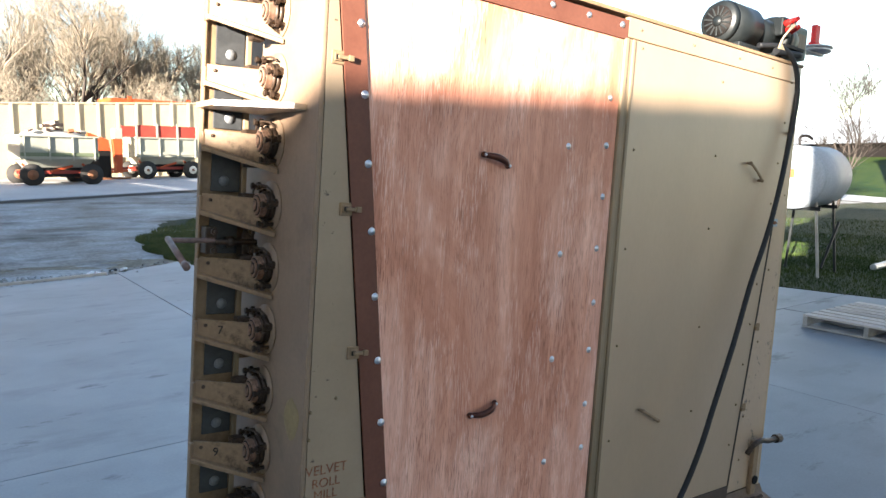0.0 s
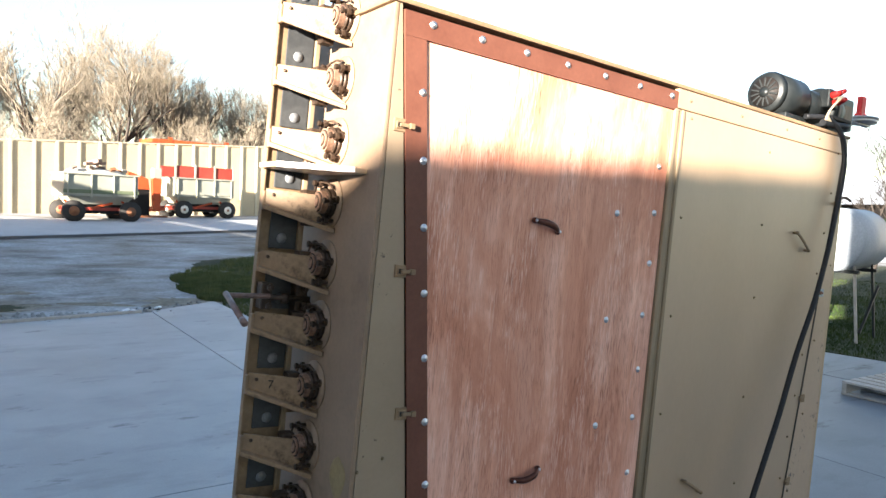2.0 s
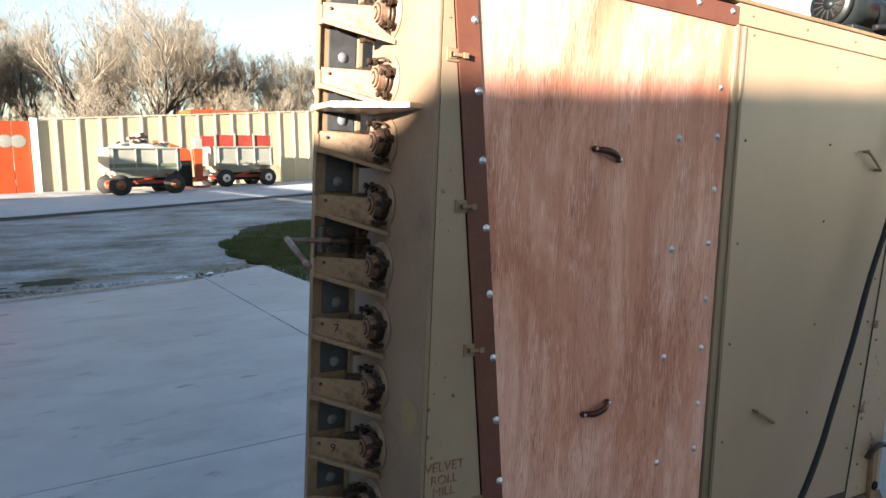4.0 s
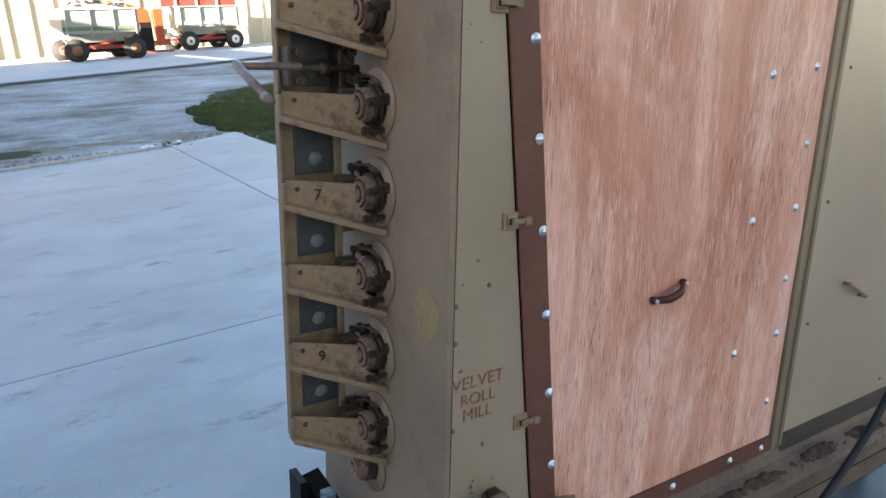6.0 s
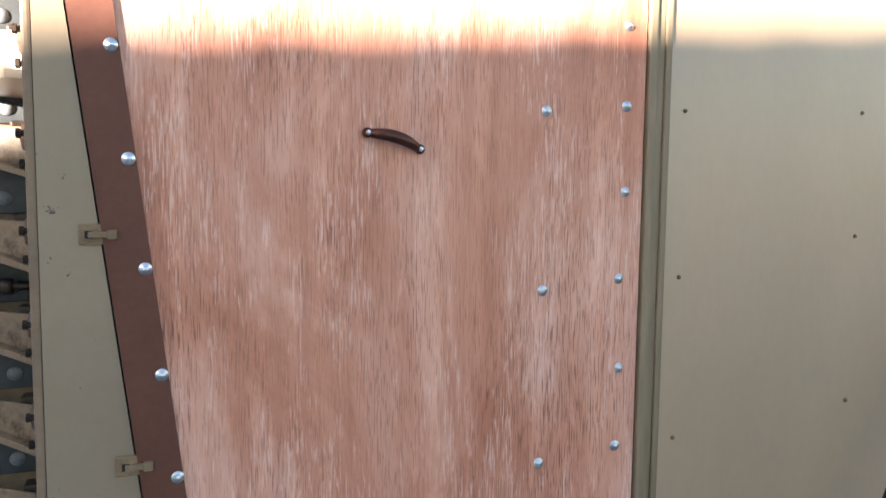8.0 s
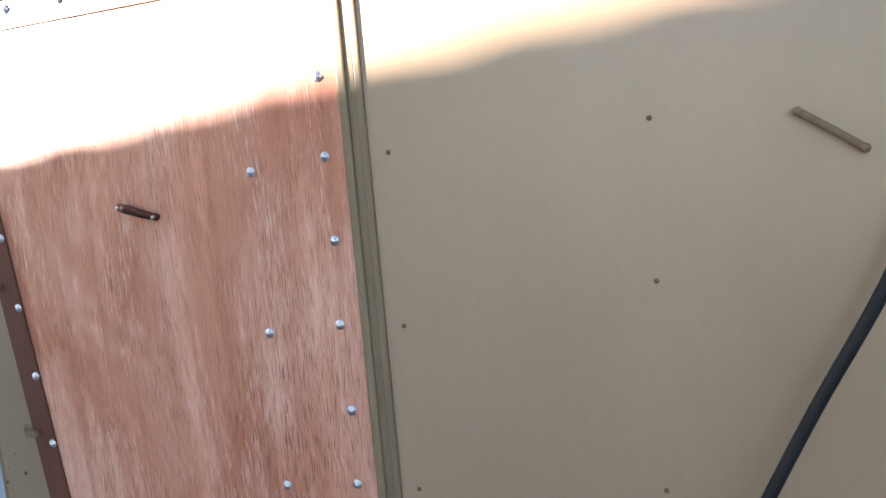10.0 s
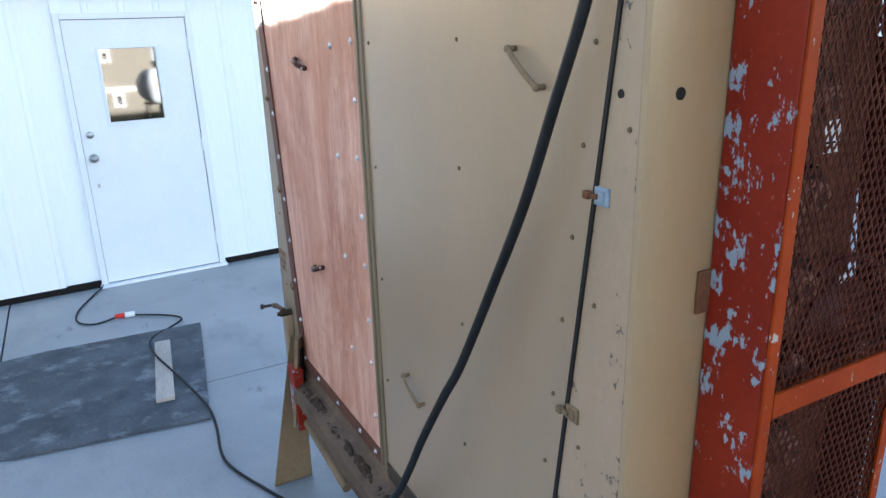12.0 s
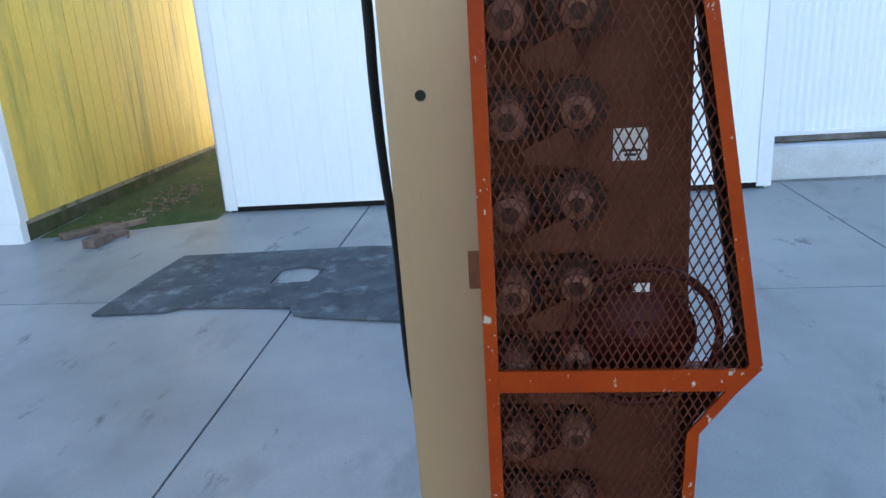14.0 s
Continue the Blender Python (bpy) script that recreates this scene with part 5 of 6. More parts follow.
door = thing("door_1", "closed white steel door with a square reflective window", "door", SHED, kind="structure")
fr = part("door_frame", box(B(), (-0.05, DY0 - 0.05, 0.0), (0.016, DY0 - 0.004, DZ + 0.05), 0.003), WHITE_PAINT, door)
part("door_frame", box(B(), (-0.05, DY1 + 0.004, 0.0), (0.016, DY1 + 0.05, DZ + 0.05), 0.003), WHITE_PAINT, door)
part("door_frame", box(B(), (-0.05, DY0 - 0.003, DZ + 0.004), (0.016, DY1 + 0.003, DZ + 0.05), 0.003), WHITE_PAINT, door)
for lo, hi in (((DY0 - 0.0036, 0.03), (DY0 - 0.0004, DZ + 0.003)), ((DY1 + 0.0004, 0.03), (DY1 + 0.0036, DZ + 0.003)), ((DY0 + 0.0004, DZ + 0.0004), (DY1 - 0.0004, DZ + 0.0036))):
    part("door_seal", box(B(), (-0.03, lo[0], lo[1]), (-0.006, hi[0], hi[1])), BLACK, door)
part("threshold", box(B(), (-0.06, DY0 - 0.06, 0.0), (0.05, DY1 + 0.06, 0.022), 0.004), WHITE_PAINT, door)
WY0, WY1, WZ0, WZ1 = -0.275, 0.130, 1.29, 1.84
lb = B()
for lo, hi in (((DY0, 0.03), (WY0, DZ)), ((WY1, 0.03), (DY1, DZ)), ((WY0, 0.03), (WY1, WZ0)), ((WY0, WZ1), (WY1, DZ))):
    box(lb, (-0.045, lo[0], lo[1]), (-0.003, hi[0], hi[1]))
bmesh.ops.remove_doubles(lb, verts=lb.verts, dist=0.0001)
leaf = part("door_leaf", lb, WHITE_PAINT, door)
for lo, hi in (((WY0 - 0.02, WZ0 - 0.02), (WY0, WZ1 + 0.02)), ((WY1, WZ0 - 0.02), (WY1 + 0.02, WZ1 + 0.02)), ((WY0 + 0.0004, WZ0 - 0.02), (WY1 - 0.0004, WZ0)), ((WY0 + 0.0004, WZ1), (WY1 - 0.0004, WZ1 + 0.02))):
    part("window_bead", box(B(), (-0.0028, lo[0], lo[1]), (0.008, hi[0], hi[1]), 0.002), WHITE_PAINT, leaf)
pane = part("window_pane", box(B(), (-0.006, (WY0 - WY1) / 2 + 0.001, WZ0 - 0.001), (0.006, (WY1 - WY0) / 2 - 0.001, WZ1 + 0.001)), MIRROR_PANE, leaf, "reflective glass pane")
pane.matrix_basis = pose(-0.022, (WY0 + WY1) / 2, 0, 0, 0, 1.5)
part("door_knob", smoothed(rod(rod(B(), (-0.003, -0.44, 1.03), (0.006, -0.44, 1.03), 0.034, 18), (0.006, -0.44, 1.03), (0.055, -0.44, 1.03), 0.016, 14, 0.028)), WORN_STEEL, leaf)
part("deadbolt", smoothed(rod(B(), (-0.003, -0.44, 1.21), (0.014, -0.44, 1.21), 0.027, 18)), WORN_STEEL, leaf)
part("lock_plate", box(B(), (-0.003, -0.45, 0.80), (0.004, -0.43, 0.83), 0.001), WORN_STEEL, leaf)
for z in (0.25, 1.05, 1.85):
    part("hinge", rod(B(), (0.004, DY1 + 0.002, z - 0.05), (0.004, DY1 + 0.002, z + 0.05), 0.008, 10), WHITE_PAINT, leaf)

# lower wing set back on a footing
wing = thing("shed_wing", "white corrugated wing on a whitewashed concrete footing", "building", SHED)


def corrugated(y0, y1, z0, z1, x, pitch=0.075, amp=0.011):
    pts = []
    n = int((y1 - y0) / pitch * 4)
    for k in range(n + 1):
        y = y0 + (y1 - y0) * k / n
        pts.append((x + amp * math.sin((y - y0) / pitch * 2 * math.pi), y))
    return prism(B(), pts + [(x - 0.03, y1), (x - 0.03, y0)], "z", z0, z1)


# length beyond y = 9 is added so that its shadow covers the yard
part("wall", corrugated(2.54, 24.2, 0.405, 3.1, -0.62), WHITE_STEEL, wing)
part("sill", box(B(), (-0.75, 2.54, 0.315), (-0.56, 24.2, 0.365), 0.004), DAMP_WOOD, wing)
part("flashing", box(B(), (-0.65, 2.54, 0.368), (-0.585, 24.2, 0.412), 0.004), WHITE_PAINT, wing)
part("footing", box(B(), (-0.80, 2.54, -0.05), (-0.42, 24.2, 0.30), 0.02), FOUNDATION_WHITE, wing)
part("roof", prism(B(), [(-0.4, 3.1), (-9.0, 5.5), (-9.0, 5.55), (-0.4, 3.15)], "y", 2.56, 24.4), GALVANISED, wing)
part("end_wall", box(B(), (-9.0, 24.17, 0), (-0.66, 24.2, 3.1)), WHITE_STEEL, wing)

# ---- yellow building ----
yb = thing("yellow_building", "mustard-yellow vertical-board building on a mossy footing", "building", pose(-3.08, -4.08, 0, 0, 0, 1.5))
YEAVE = 3.545


ywall = part("wall", prism(B(), [(-9.0, 0.02), (-0.10, 0.205), (-0.10, YEAVE), (-9.0, YEAVE)], "y", -0.05, -0.0085), YELLOW, yb, "yellow board siding with green stains")
YBOARD = mesh_of("board", box(B(), (0.0, -0.008, 0.36), (0.195, 0.0, YEAVE - 0.002), 0.0015), YELLOW)
for k in range(43):
    low = 0.20 - 0.0208 * (0.306 + 0.203 * k - 0.1)
    tall = (YEAVE - low) / (YEAVE - 0.36)
    piece("board", YBOARD, ywall, Matrix.LocRotScale((-0.306 - 0.203 * k, random.uniform(-0.001, 0.0015), YEAVE * (1 - tall)), None, (1, 1, tall)))
part("footing", prism(B(), [(-9.0, -0.12), (-0.11, -0.12), (-0.11, 0.150), (-9.0, -0.035)], "y", -0.12, -0.020), FOUNDATION, yb)
part("footing_ledge", prism(B(), [(-9.0, -0.034), (-0.11, 0.151), (-0.11, 0.192), (-9.0, 0.007)], "y", -0.12, -0.012), LEDGE, yb, "pale flaking ledge with moss")
part("corner_trim", box(B(), (-0.0985, -0.05, 0.19), (0.015, 0.012, YEAVE), 0.004), WHITE_PAINT, yb)
part("side_wall", box(B(), (-0.045, -9.0, 0.19), (0.002, -0.052, YEAVE)), WHITE_PAINT, yb)
part("rear_wall", box(B(), (-9.0, -9.05, 0.0), (0.0, -9.0, YEAVE)), YELLOW, yb)
part("end_wall", box(B(), (-9.05, -9.0, 0.0), (-9.0, 0.0, YEAVE)), YELLOW, yb)
part("foot_block", box(B(), (-0.09, -9.0, -0.02), (0.0, -0.013, 0.187)), WHITE_PAINT, yb)
part("roof", prism(B(), [(0.12, YEAVE), (-4.5, YEAVE + 1.0), (-9.12, YEAVE), (-9.12, YEAVE + 0.045), (-4.5, YEAVE + 1.045), (0.12, YEAVE + 0.045)], "x", -9.1, 0.10), GALVANISED, yb)
edge = [(-9.1 + 0.02 * k, YEAVE + 0.06 + 0.006 * math.sin(k * 0.02 / 0.24 * 6.283) + 0.007 * noise.noise((k * 0.06, 0, 3))) for k in range(461)]
part("eave_sheet", prism(B(), [(-9.1, YEAVE - 0.02)] + edge + [(0.1, YEAVE - 0.02)], "y", 0.121, 0.132), GALVANISED, yb, "wavy corrugated eave edge")
# unseen block, added to shade the mill's right end, the tank and lawn
part("upper_storey", box(B(), (-5.28, -8.9, YEAVE + 0.02), (-0.05, -0.5, 6.1)), YELLOW, yb)
part("upper_roof", prism(B(), [(-5.28, 6.101), (-0.05, 6.101), (-2.6, 6.9)], "y", -8.9, -0.5), GALVANISED, yb)
# moss and loose blocks in the gap
bm = B()
grid = {}
for i in range(46):
    for j in range(15):
        x, y = -8.8 + i * 0.13, -4.06 + j * 0.105
        e = min(1.0, max(0.0, min((-3.0 - 0.33 * (y + 4.06) - x) * 2.5, 1.0)))
        grid[i, j] = bm.verts.new((x + 0.05 * noise.noise((x * 3, y * 3, 1)), y, -0.03 + e * (0.055 + 0.03 * noise.noise((x * 2.5, y * 2.5, 0)))))
for i in range(45):
    for j in range(14):
        bm.faces.new((grid[i, j], grid[i + 1, j], grid[i + 1, j + 1], grid[i, j + 1]))
solid("moss_strip", smoothed(bm), MOSS, "mossy earth and weeds between the two buildings", "moss", "stuff")
for k, (x, y, a, l, w, h) in enumerate(((-3.36, -3.66, 52, 0.46, 0.14, 0.045), (-3.16, -3.36, 58, 0.36, 0.08, 0.045), (-3.0, -3.36, 84, 0.24, 0.12, 0.075), (-3.5, -3.4, 48, 0.4, 0.08, 0.05))):
    ob = solid("wood_block", box(B(), (-w / 2, -l / 2, 0), (w / 2, l / 2, h), 0.006), BLOCK, "rough brown wood block lying by the mossy gap", "block", group="blocks in the gap")
    ob.matrix_basis = pose(x, y, 0.004, 0, 0, a)

rnd = random.Random(31)
bm = B()
for k in range(170):
    x, y = rnd.gauss(-4.6, 0.5), rnd.gauss(-3.42, 0.13)
    s = rnd.uniform(0.006, 0.02)
    bmesh.ops.create_icosphere(bm, subdivisions=1, radius=s, matrix=Matrix.LocRotScale((x, y, 0.026 + s * 0.2), Euler((rnd.random() * 0.6, rnd.random() * 0.6, rnd.random() * 3)), (rnd.uniform(1, 3), rnd.uniform(0.6, 1), rnd.uniform(0.4, 0.7))))
solid("debris", bm, BLOCK, "brown bark and rubble on the moss between the buildings", "debris", "stuff")

# ---- tan house across the yard, mirrored in the door pane ----
house = thing("tan_house", "sunlit cream house with small white-framed windows", "building", pose(26.0, 6.7, 0))
part("wall", box(B(), (0, -16, -0.1), (9, 1.9, 5.6)), HOUSE, house)
part("roof", prism(B(), [(-16.4, 5.6), (2.2, 5.6), (-7.0, 7.8)], "x", -0.4, 9.4), OLD_WOOD, house)
for y in (-12.0, -8.0, -4.0, -0.07):
    for z0, z1, dy in ((0.38, 0.98, 0.0), (2.42, 2.95, -0.35)):
        w_ = part("window", box(B(), (-0.06, y + dy, z0), (-0.002, y + dy + 0.46, z1)), WHITE_PAINT, house)
        part("pane", box(B(), (-0.075, y + dy + 0.10, z0 + 0.09), (-0.062, y + dy + 0.36, z1 - 0.09)), DARK_PANE, w_)
part("band", box(B(), (-0.05, -16, 1.10), (-0.002, 1.9, 1.24)), WHITE_PAINT, house)

# ---- panel wall behind the wagons ----
PW0, PW1 = Vector((-2.0, 32.5, 0)), Vector((17.0, 37.2, 0))
run = PW1 - PW0
pw = thing("panel_wall", "long tan panel wall with upright battens behind the wagons", "wall", Matrix.Translation((PW0.x, PW0.y, 0.62)) @ pose(0, 0, 0, 0, 0, math.degrees(math.atan2(run.y, run.x))), kind="structure")
PANEL = mesh_of("panel", box(B(), (0.0, 0.0, -0.70), (0.86, 0.06, 3.4)), WALL_TAN)
BATTEN = mesh_of("batten", box(B(), (-0.055, -0.05, -0.65), (0.055, 0.08, 3.43), 0.01), BATTEN_TAN)
npan = int(run.length / 0.9)
part("end_panel", box(box(B(), (0.30, 0.0, -0.15), (1.02, 0.06, 2.92), 0.01), (1.05, 0.0, -0.15), (1.72, 0.06, 2.92), 0.01), ORANGE, pw, "orange end panels with a white mark")
mk = B()
for cx in (0.78, 1.25):
    bmesh.ops.create_uvsphere(mk, u_segments=20, v_segments=8, radius=1, matrix=Matrix.LocRotScale((cx, -0.006, 2.10), None, (0.30, 0.012, 0.26)))
part("white_mark", mk, WAGON_WHITE, pw)
part("end_post", box(B(), (1.74, -0.10, -0.15), (1.98, 0.10, 3.05), 0.02), WHITE_PAINT, pw)
for k in range(2, npan):
    piece("panel", PANEL, pw, Matrix.Translation((0.02 + 0.9 * k, 0, 0.056 * k - 0.56)))
    piece("batten", BATTEN, pw, Matrix.Translation((0.9 * k, 0, 0.056 * k - 0.56)))
part("cap", bar(B(), (1.75, 0.03, 2.99), (run.length, 0.03, 2.89 + 0.056 * npan), 0.14, 0.06), BATTEN_TAN, pw)
part("return_wall", box(B(), (0.25, 0.07, -0.15), (0.33, 7.0, 2.92)), ORANGE, pw, "orange end of the panel wall")

# ---- gravity wagons ----
def wheel_at(parent, x, y, r, rim):
    w = part("wheel", smoothed(rod(B(), (x, y - 0.10, r), (x, y + 0.10, r), r, 24)), TYRE, parent)
    part("rim", smoothed(rod(B(), (x, y - 0.115, r), (x, y - 0.095, r), r * 0.46, 18)), rim, w)
    part("hub", smoothed(rod(B(), (x, y - 0.14, r), (x, y - 0.11, r), r * 0.16, 10)), RUST, w)


def wagon(name, label, m, upper, lower, extra, ends, axles):
    """A flared gravity box on a red running gear. ends: the box's two ends; axles: where they stand."""
    w = thing(name, label, "wagon", m, "wagons by the wall")
    (E0, E1), Z0, Z1 = ends, 0.62, 1.78
    part("box", prism(B(), [(E0, Z0 + 0.35), (E1, Z0 + 0.35), (E1, Z1), (E0, Z1)], "y", -0.70, 0.85), upper, w)
    hb = B()
    a = [hb.verts.new(p) for p in ((E0 - 0.01, -0.72, 1.12), (E1 + 0.01, -0.72, 1.12), (E1 - 0.40, -0.42, 0.66), (E0 + 0.40, -0.42, 0.66))]
    b = [hb.verts.new((v.co.x, v.co.y + 1.2, v.co.z)) for v in a]
    hb.faces.new(a), hb.faces.new(b[::-1])
    for i in range(4):
        hb.faces.new((a[i], b[i], b[(i + 1) % 4], a[(i + 1) % 4]))
    bmesh.ops.recalc_face_normals(hb, faces=hb.faces)
    part("hopper", hb, upper, w)
    part("band", box(B(), (E0 - 0.02, -0.732, 1.07), (E1 + 0.02, -0.7215, 1.21)), lower, w)
    part("underside", box(B(), (E0 + 0.45, -0.34, 0.30), (E1 - 0.45, 0.7, 0.65)), BLACK, w)
    for q in (0.05, 0.36, 0.66, 0.95):
        x = E0 + (E1 - E0) * q
        part("rib", box(B(), (x - 0.025, -0.76, 0.9), (x + 0.025, -0.701, Z1), 0.008), upper, w)
    part("rim_rail", box(B(), (E0 - 0.05, -0.765, Z1 + 0.001), (E1 + 0.05, 0.88, Z1 + 0.06), 0.01), upper, w)
    part("chassis", box(box(B(), (E0 + 0.1, -0.35, 0.42), (E1 + 0.1, -0.22, 0.54)), (E0 + 0.1, 0.3, 0.42), (E1 + 0.1, 0.45, 0.54)), WAGON_RED, w)
    for x in axles:
        part("axle", box(B(), (x - 0.07, -0.7, 0.36), (x + 0.07, 0.85, 0.46)), WAGON_RED, w)
        part("strut", bar(B(), (x + 0.12, -0.52, 0.42), (x - 0.25, -0.52, 0.80), 0.07, 0.07), ORANGE, w)
    mid = (axles[0] + axles[1]) / 2
    part("brace", bar(B(), (mid - 0.35, -0.5, 0.5), (mid + 0.45, -0.5, 0.72), 0.06, 0.08), ORANGE, w)
    for x in axles:
        for y in (-0.78, 0.85):
            wheel_at(w, x, y, 0.40, extra)
    return w


def stand(x, y, a):
    return pose(x, y, rise(y) - 0.035, 0, 0, a)


w1 = wagon("gravity_wagon", "white and green gravity wagon heaped with a pale load", stand(1.87, 29.3, 9), WAGON_WHITE, WAGON_GREEN, RUST, (0.10, 2.80), (0.42, 2.49))
hp = B()
bmesh.ops.create_icosphere(hp, subdivisions=3, radius=1, matrix=Matrix.LocRotScale((1.45, 0.1, 1.72), None, (1.27, 0.72, 0.34)))
for v in hp.verts:
    v.co += noise.noise_vector(v.co * 2.5) * 0.16 + noise.noise_vector(v.co * 7.0) * 0.07
ld = solid("heaped_load", smoothed(hp), GRAIN, "pale heaped load in the wagon", "load")
ld.matrix_basis = w1.matrix_basis
bm = bar(bar(B(), (1.0, -0.1, 2.2), (1.8, 0.1, 2.27), 0.18, 0.12), (1.25, 0.2, 2.25), (1.5, -0.3, 2.35), 0.2, 0.14)
rnd = random.Random(31)
for k in range(9):
    c = (rnd.uniform(0.5, 2.6), rnd.uniform(-0.4, 0.2), rnd.uniform(1.98, 2.12))
    sc = solid("scrap_piece", box(B(), (-0.14, -0.08, -0.05), (0.14, 0.08, 0.05), 0.01), (BLOCK, RUST, OLD_WOOD)[k % 3], "small piece of scrap on the heaped load", "scrap", group="scrap on the load")
    sc.matrix_basis = w1.matrix_basis @ pose(*c, rnd.uniform(-30, 30), rnd.uniform(-30, 30), rnd.uniform(0, 180)) @ Matrix.Diagonal((rnd.uniform(0.6, 1.3), rnd.uniform(0.6, 1.2), rnd.uniform(0.6, 1.4), 1))
ob = solid("scrap_wood", bm, BLOCK, "brown scrap lying on the heaped load", "scrap")
ob.matrix_basis = w1.matrix_basis
w2 = wagon("gravity_wagon", "white gravity wagon with red side boards and pale stakes", stand(6.72, 32.7, 11), WAGON_WHITE, WAGON_WHITE, RIM, (0.0, 2.90), (0.40, 2.52))
part("side_board", box(B(), (0.02, -0.68, 1.85), (2.88, -0.62, 2.36)), WAGON_RED, w2)
part("side_board", box(B(), (0.02, 0.75, 1.85), (2.88, 0.81, 2.36)), WAGON_RED, w2)
for x in (0.04, 0.97, 1.92, 2.86):
    part("stake", box(B(), (x - 0.04, -0.72, 1.85), (x + 0.04, -0.681, 2.45)), WAGON_WHITE, w2)
part("tongue", bar(B(), (-0.1, 0, 0.48), (-1.9, -0.1, 0.35), 0.10, 0.10), WAGON_RED, w2)
au = thing("auger_box", "upright orange and dark implement between the wagons", "implement", stand(5.15, 31.9, 10))
part("dark_panel", box(B(), (-0.30, -0.1, 0.1), (0.62, 0.05, 1.25)), BLACK, au)
part("hood", prism(B(), [(-0.30, 1.251), (0.62, 1.251), (0.55, 1.70), (0.25, 1.82), (-0.30, 2.0)], "y", -0.12, 0.07), ORANGE, au, "bright orange hood")
part("frame", prism(B(), [(0.78, 0.3), (1.05, 0.3), (1.12, 1.75), (0.70, 1.75)], "y", -0.2, 0.0), ORANGE, au)
part("brace", bar(B(), (0.6, -0.15, 0.35), (1.3, -0.15, 0.42), 0.08, 0.10), ORANGE, au)
part("frame", box(B(), (0.72, -0.25, 1.76), (1.10, 0.05, 2.2), 0.03), WAGON_WHITE, au)
part("skid", box(B(), (-0.3, -0.2, 0.0), (1.4, 0.2, 0.12)), RUST, au)

# ---- bare trees ----
def bare_tree(name, label, x, y, height, seed, spread=0.5, depth=5, thick=0.16, mat2=TWIG, twig_r=0.008, z=None):
    rnd = random.Random(seed)
    bt_, bw = B(), B()

    def grow(p, d, length, r, level):
        n = 3 if level < 2 else (2 if level < 5 else 1)
        pts = [p]
        q, dd = p.copy(), d.copy()
        for _ in range(n):
            dd = (dd + Vector((rnd.uniform(-1, 1), rnd.uniform(-1, 1), rnd.uniform(-0.3, 0.8))) * 0.17).normalized()
            q = q + dd * length / n
            pts.append(q.copy())
        tube(bt_ if level < 2 else bw, pts, r, 6 if level < 2 else 3, r * 0.6)
        if level < depth:
            for _ in range((rnd.choice((3, 4, 4)) if level < 5 else 2) if level else 8):
                s = rnd.uniform(0.3, 1.0)
                i = min(int(s * n), n - 1)
                base = pts[i].lerp(pts[i + 1], s * n - i)
                a = rnd.uniform(0, 6.283)
                side = Vector((math.cos(a), math.sin(a), rnd.uniform(0.0, 0.7)))
                nd = (dd * (1 - spread) + side * spread).normalized()
                grow(base, nd, length * rnd.uniform(0.5, 0.78), max(r * rnd.uniform(0.42, 0.6), twig_r), level + 1)

    grow(Vector((0, 0, 0)), Vector((rnd.uniform(-0.05, 0.05), rnd.uniform(-0.05, 0.05), 1)), height * 0.58, thick, 0)
    t = thing(name, label, "tree", Matrix.Translation((x, y, rise(y) - 0.05 if z is None else z)), "bare trees")
    part("trunk", bt_, BARK, t)
    part("crown", bw, mat2, t)
    return t


rnd = random.Random(77)
for k in range(23):
    x = -3.5 + k * 0.98 + rnd.uniform(-0.45, 0.45)
    y = 46 + rnd.uniform(-2.5, 6)
    h = rnd.uniform(6.6, 8.8) if x < 10.4 else rnd.uniform(5.6, 7.0)
    bare_tree("bare_tree", "leafless grey-brown tree with fine twigs behind the panel wall", x, y, h, 40 + k, 0.37, 6 if k % 3 else 5, rnd.uniform(0.10, 0.19), TWIG, 0.0085)
for k in range(5):
    bare_tree("bare_tree", "leafless grey-brown tree far across the road", -15 + k * 2.6 + rnd.uniform(-0.8, 0.8), 60 + rnd.uniform(-3, 7), rnd.uniform(6.8, 8.6), 70 + k, 0.42, 5, 0.15, TWIG, 0.0085)
for k in range(13):
    bare_tree("bare_bush", "leafless brown brush behind the panel wall", -1 + 1.6 * k + rnd.uniform(-0.7, 0.7), 43 + rnd.uniform(-2, 3), rnd.uniform(3.0, 4.2), 90 + k, 0.5, 5, 0.06, TWIG, 0.009)
bare_tree("bare_tree", "small leafless tree standing on the lawn", 25.5, 10.9, 4.4, 7, 0.5, 5, 0.055, BARK, 0.006, 0.0)

# ---- orange roof and farm clutter in the distance ----
ob = thing("orange_implement", "orange farm implement showing above the panel wall", "implement", stand(9.5, 41.0, 8))
part("body", box(B(), (-1.2, -0.5, 0.2), (2.6, 1.2, 3.62)), ORANGE, ob)
part("rail", box(B(), (-2.0, -0.6, 3.62), (3.2, 1.3, 3.82)), ORANGE, ob)
part("post", box(B(), (-1.1, -0.62, 0.2), (-0.9, -0.501, 3.95)), ORANGE, ob)
part("post", box(B(), (2.2, -0.62, 0.2), (2.4, -0.501, 3.95)), ORANGE, ob)
barn = thing("pole_barn", "dark open pole barn far across the road", "building", stand(-8.4, 62, 4))
part("roof", prism(B(), [(0, 3.2), (7.5, 3.0), (7.5, 3.2), (0, 3.5)], "y", -1, 5), RUST, barn)
part("rear_wall", box(B(), (0.1, 4.4, 0), (7.4, 4.6, 3.0)), TRIM, barn)
for x in (0.1, 2.5, 4.9, 7.3):
    part("post", box(B(), (x - 0.1, -0.8, 0), (x + 0.1, -0.6, 3.1)), OLD_WOOD, barn)
rnd = random.Random(5)
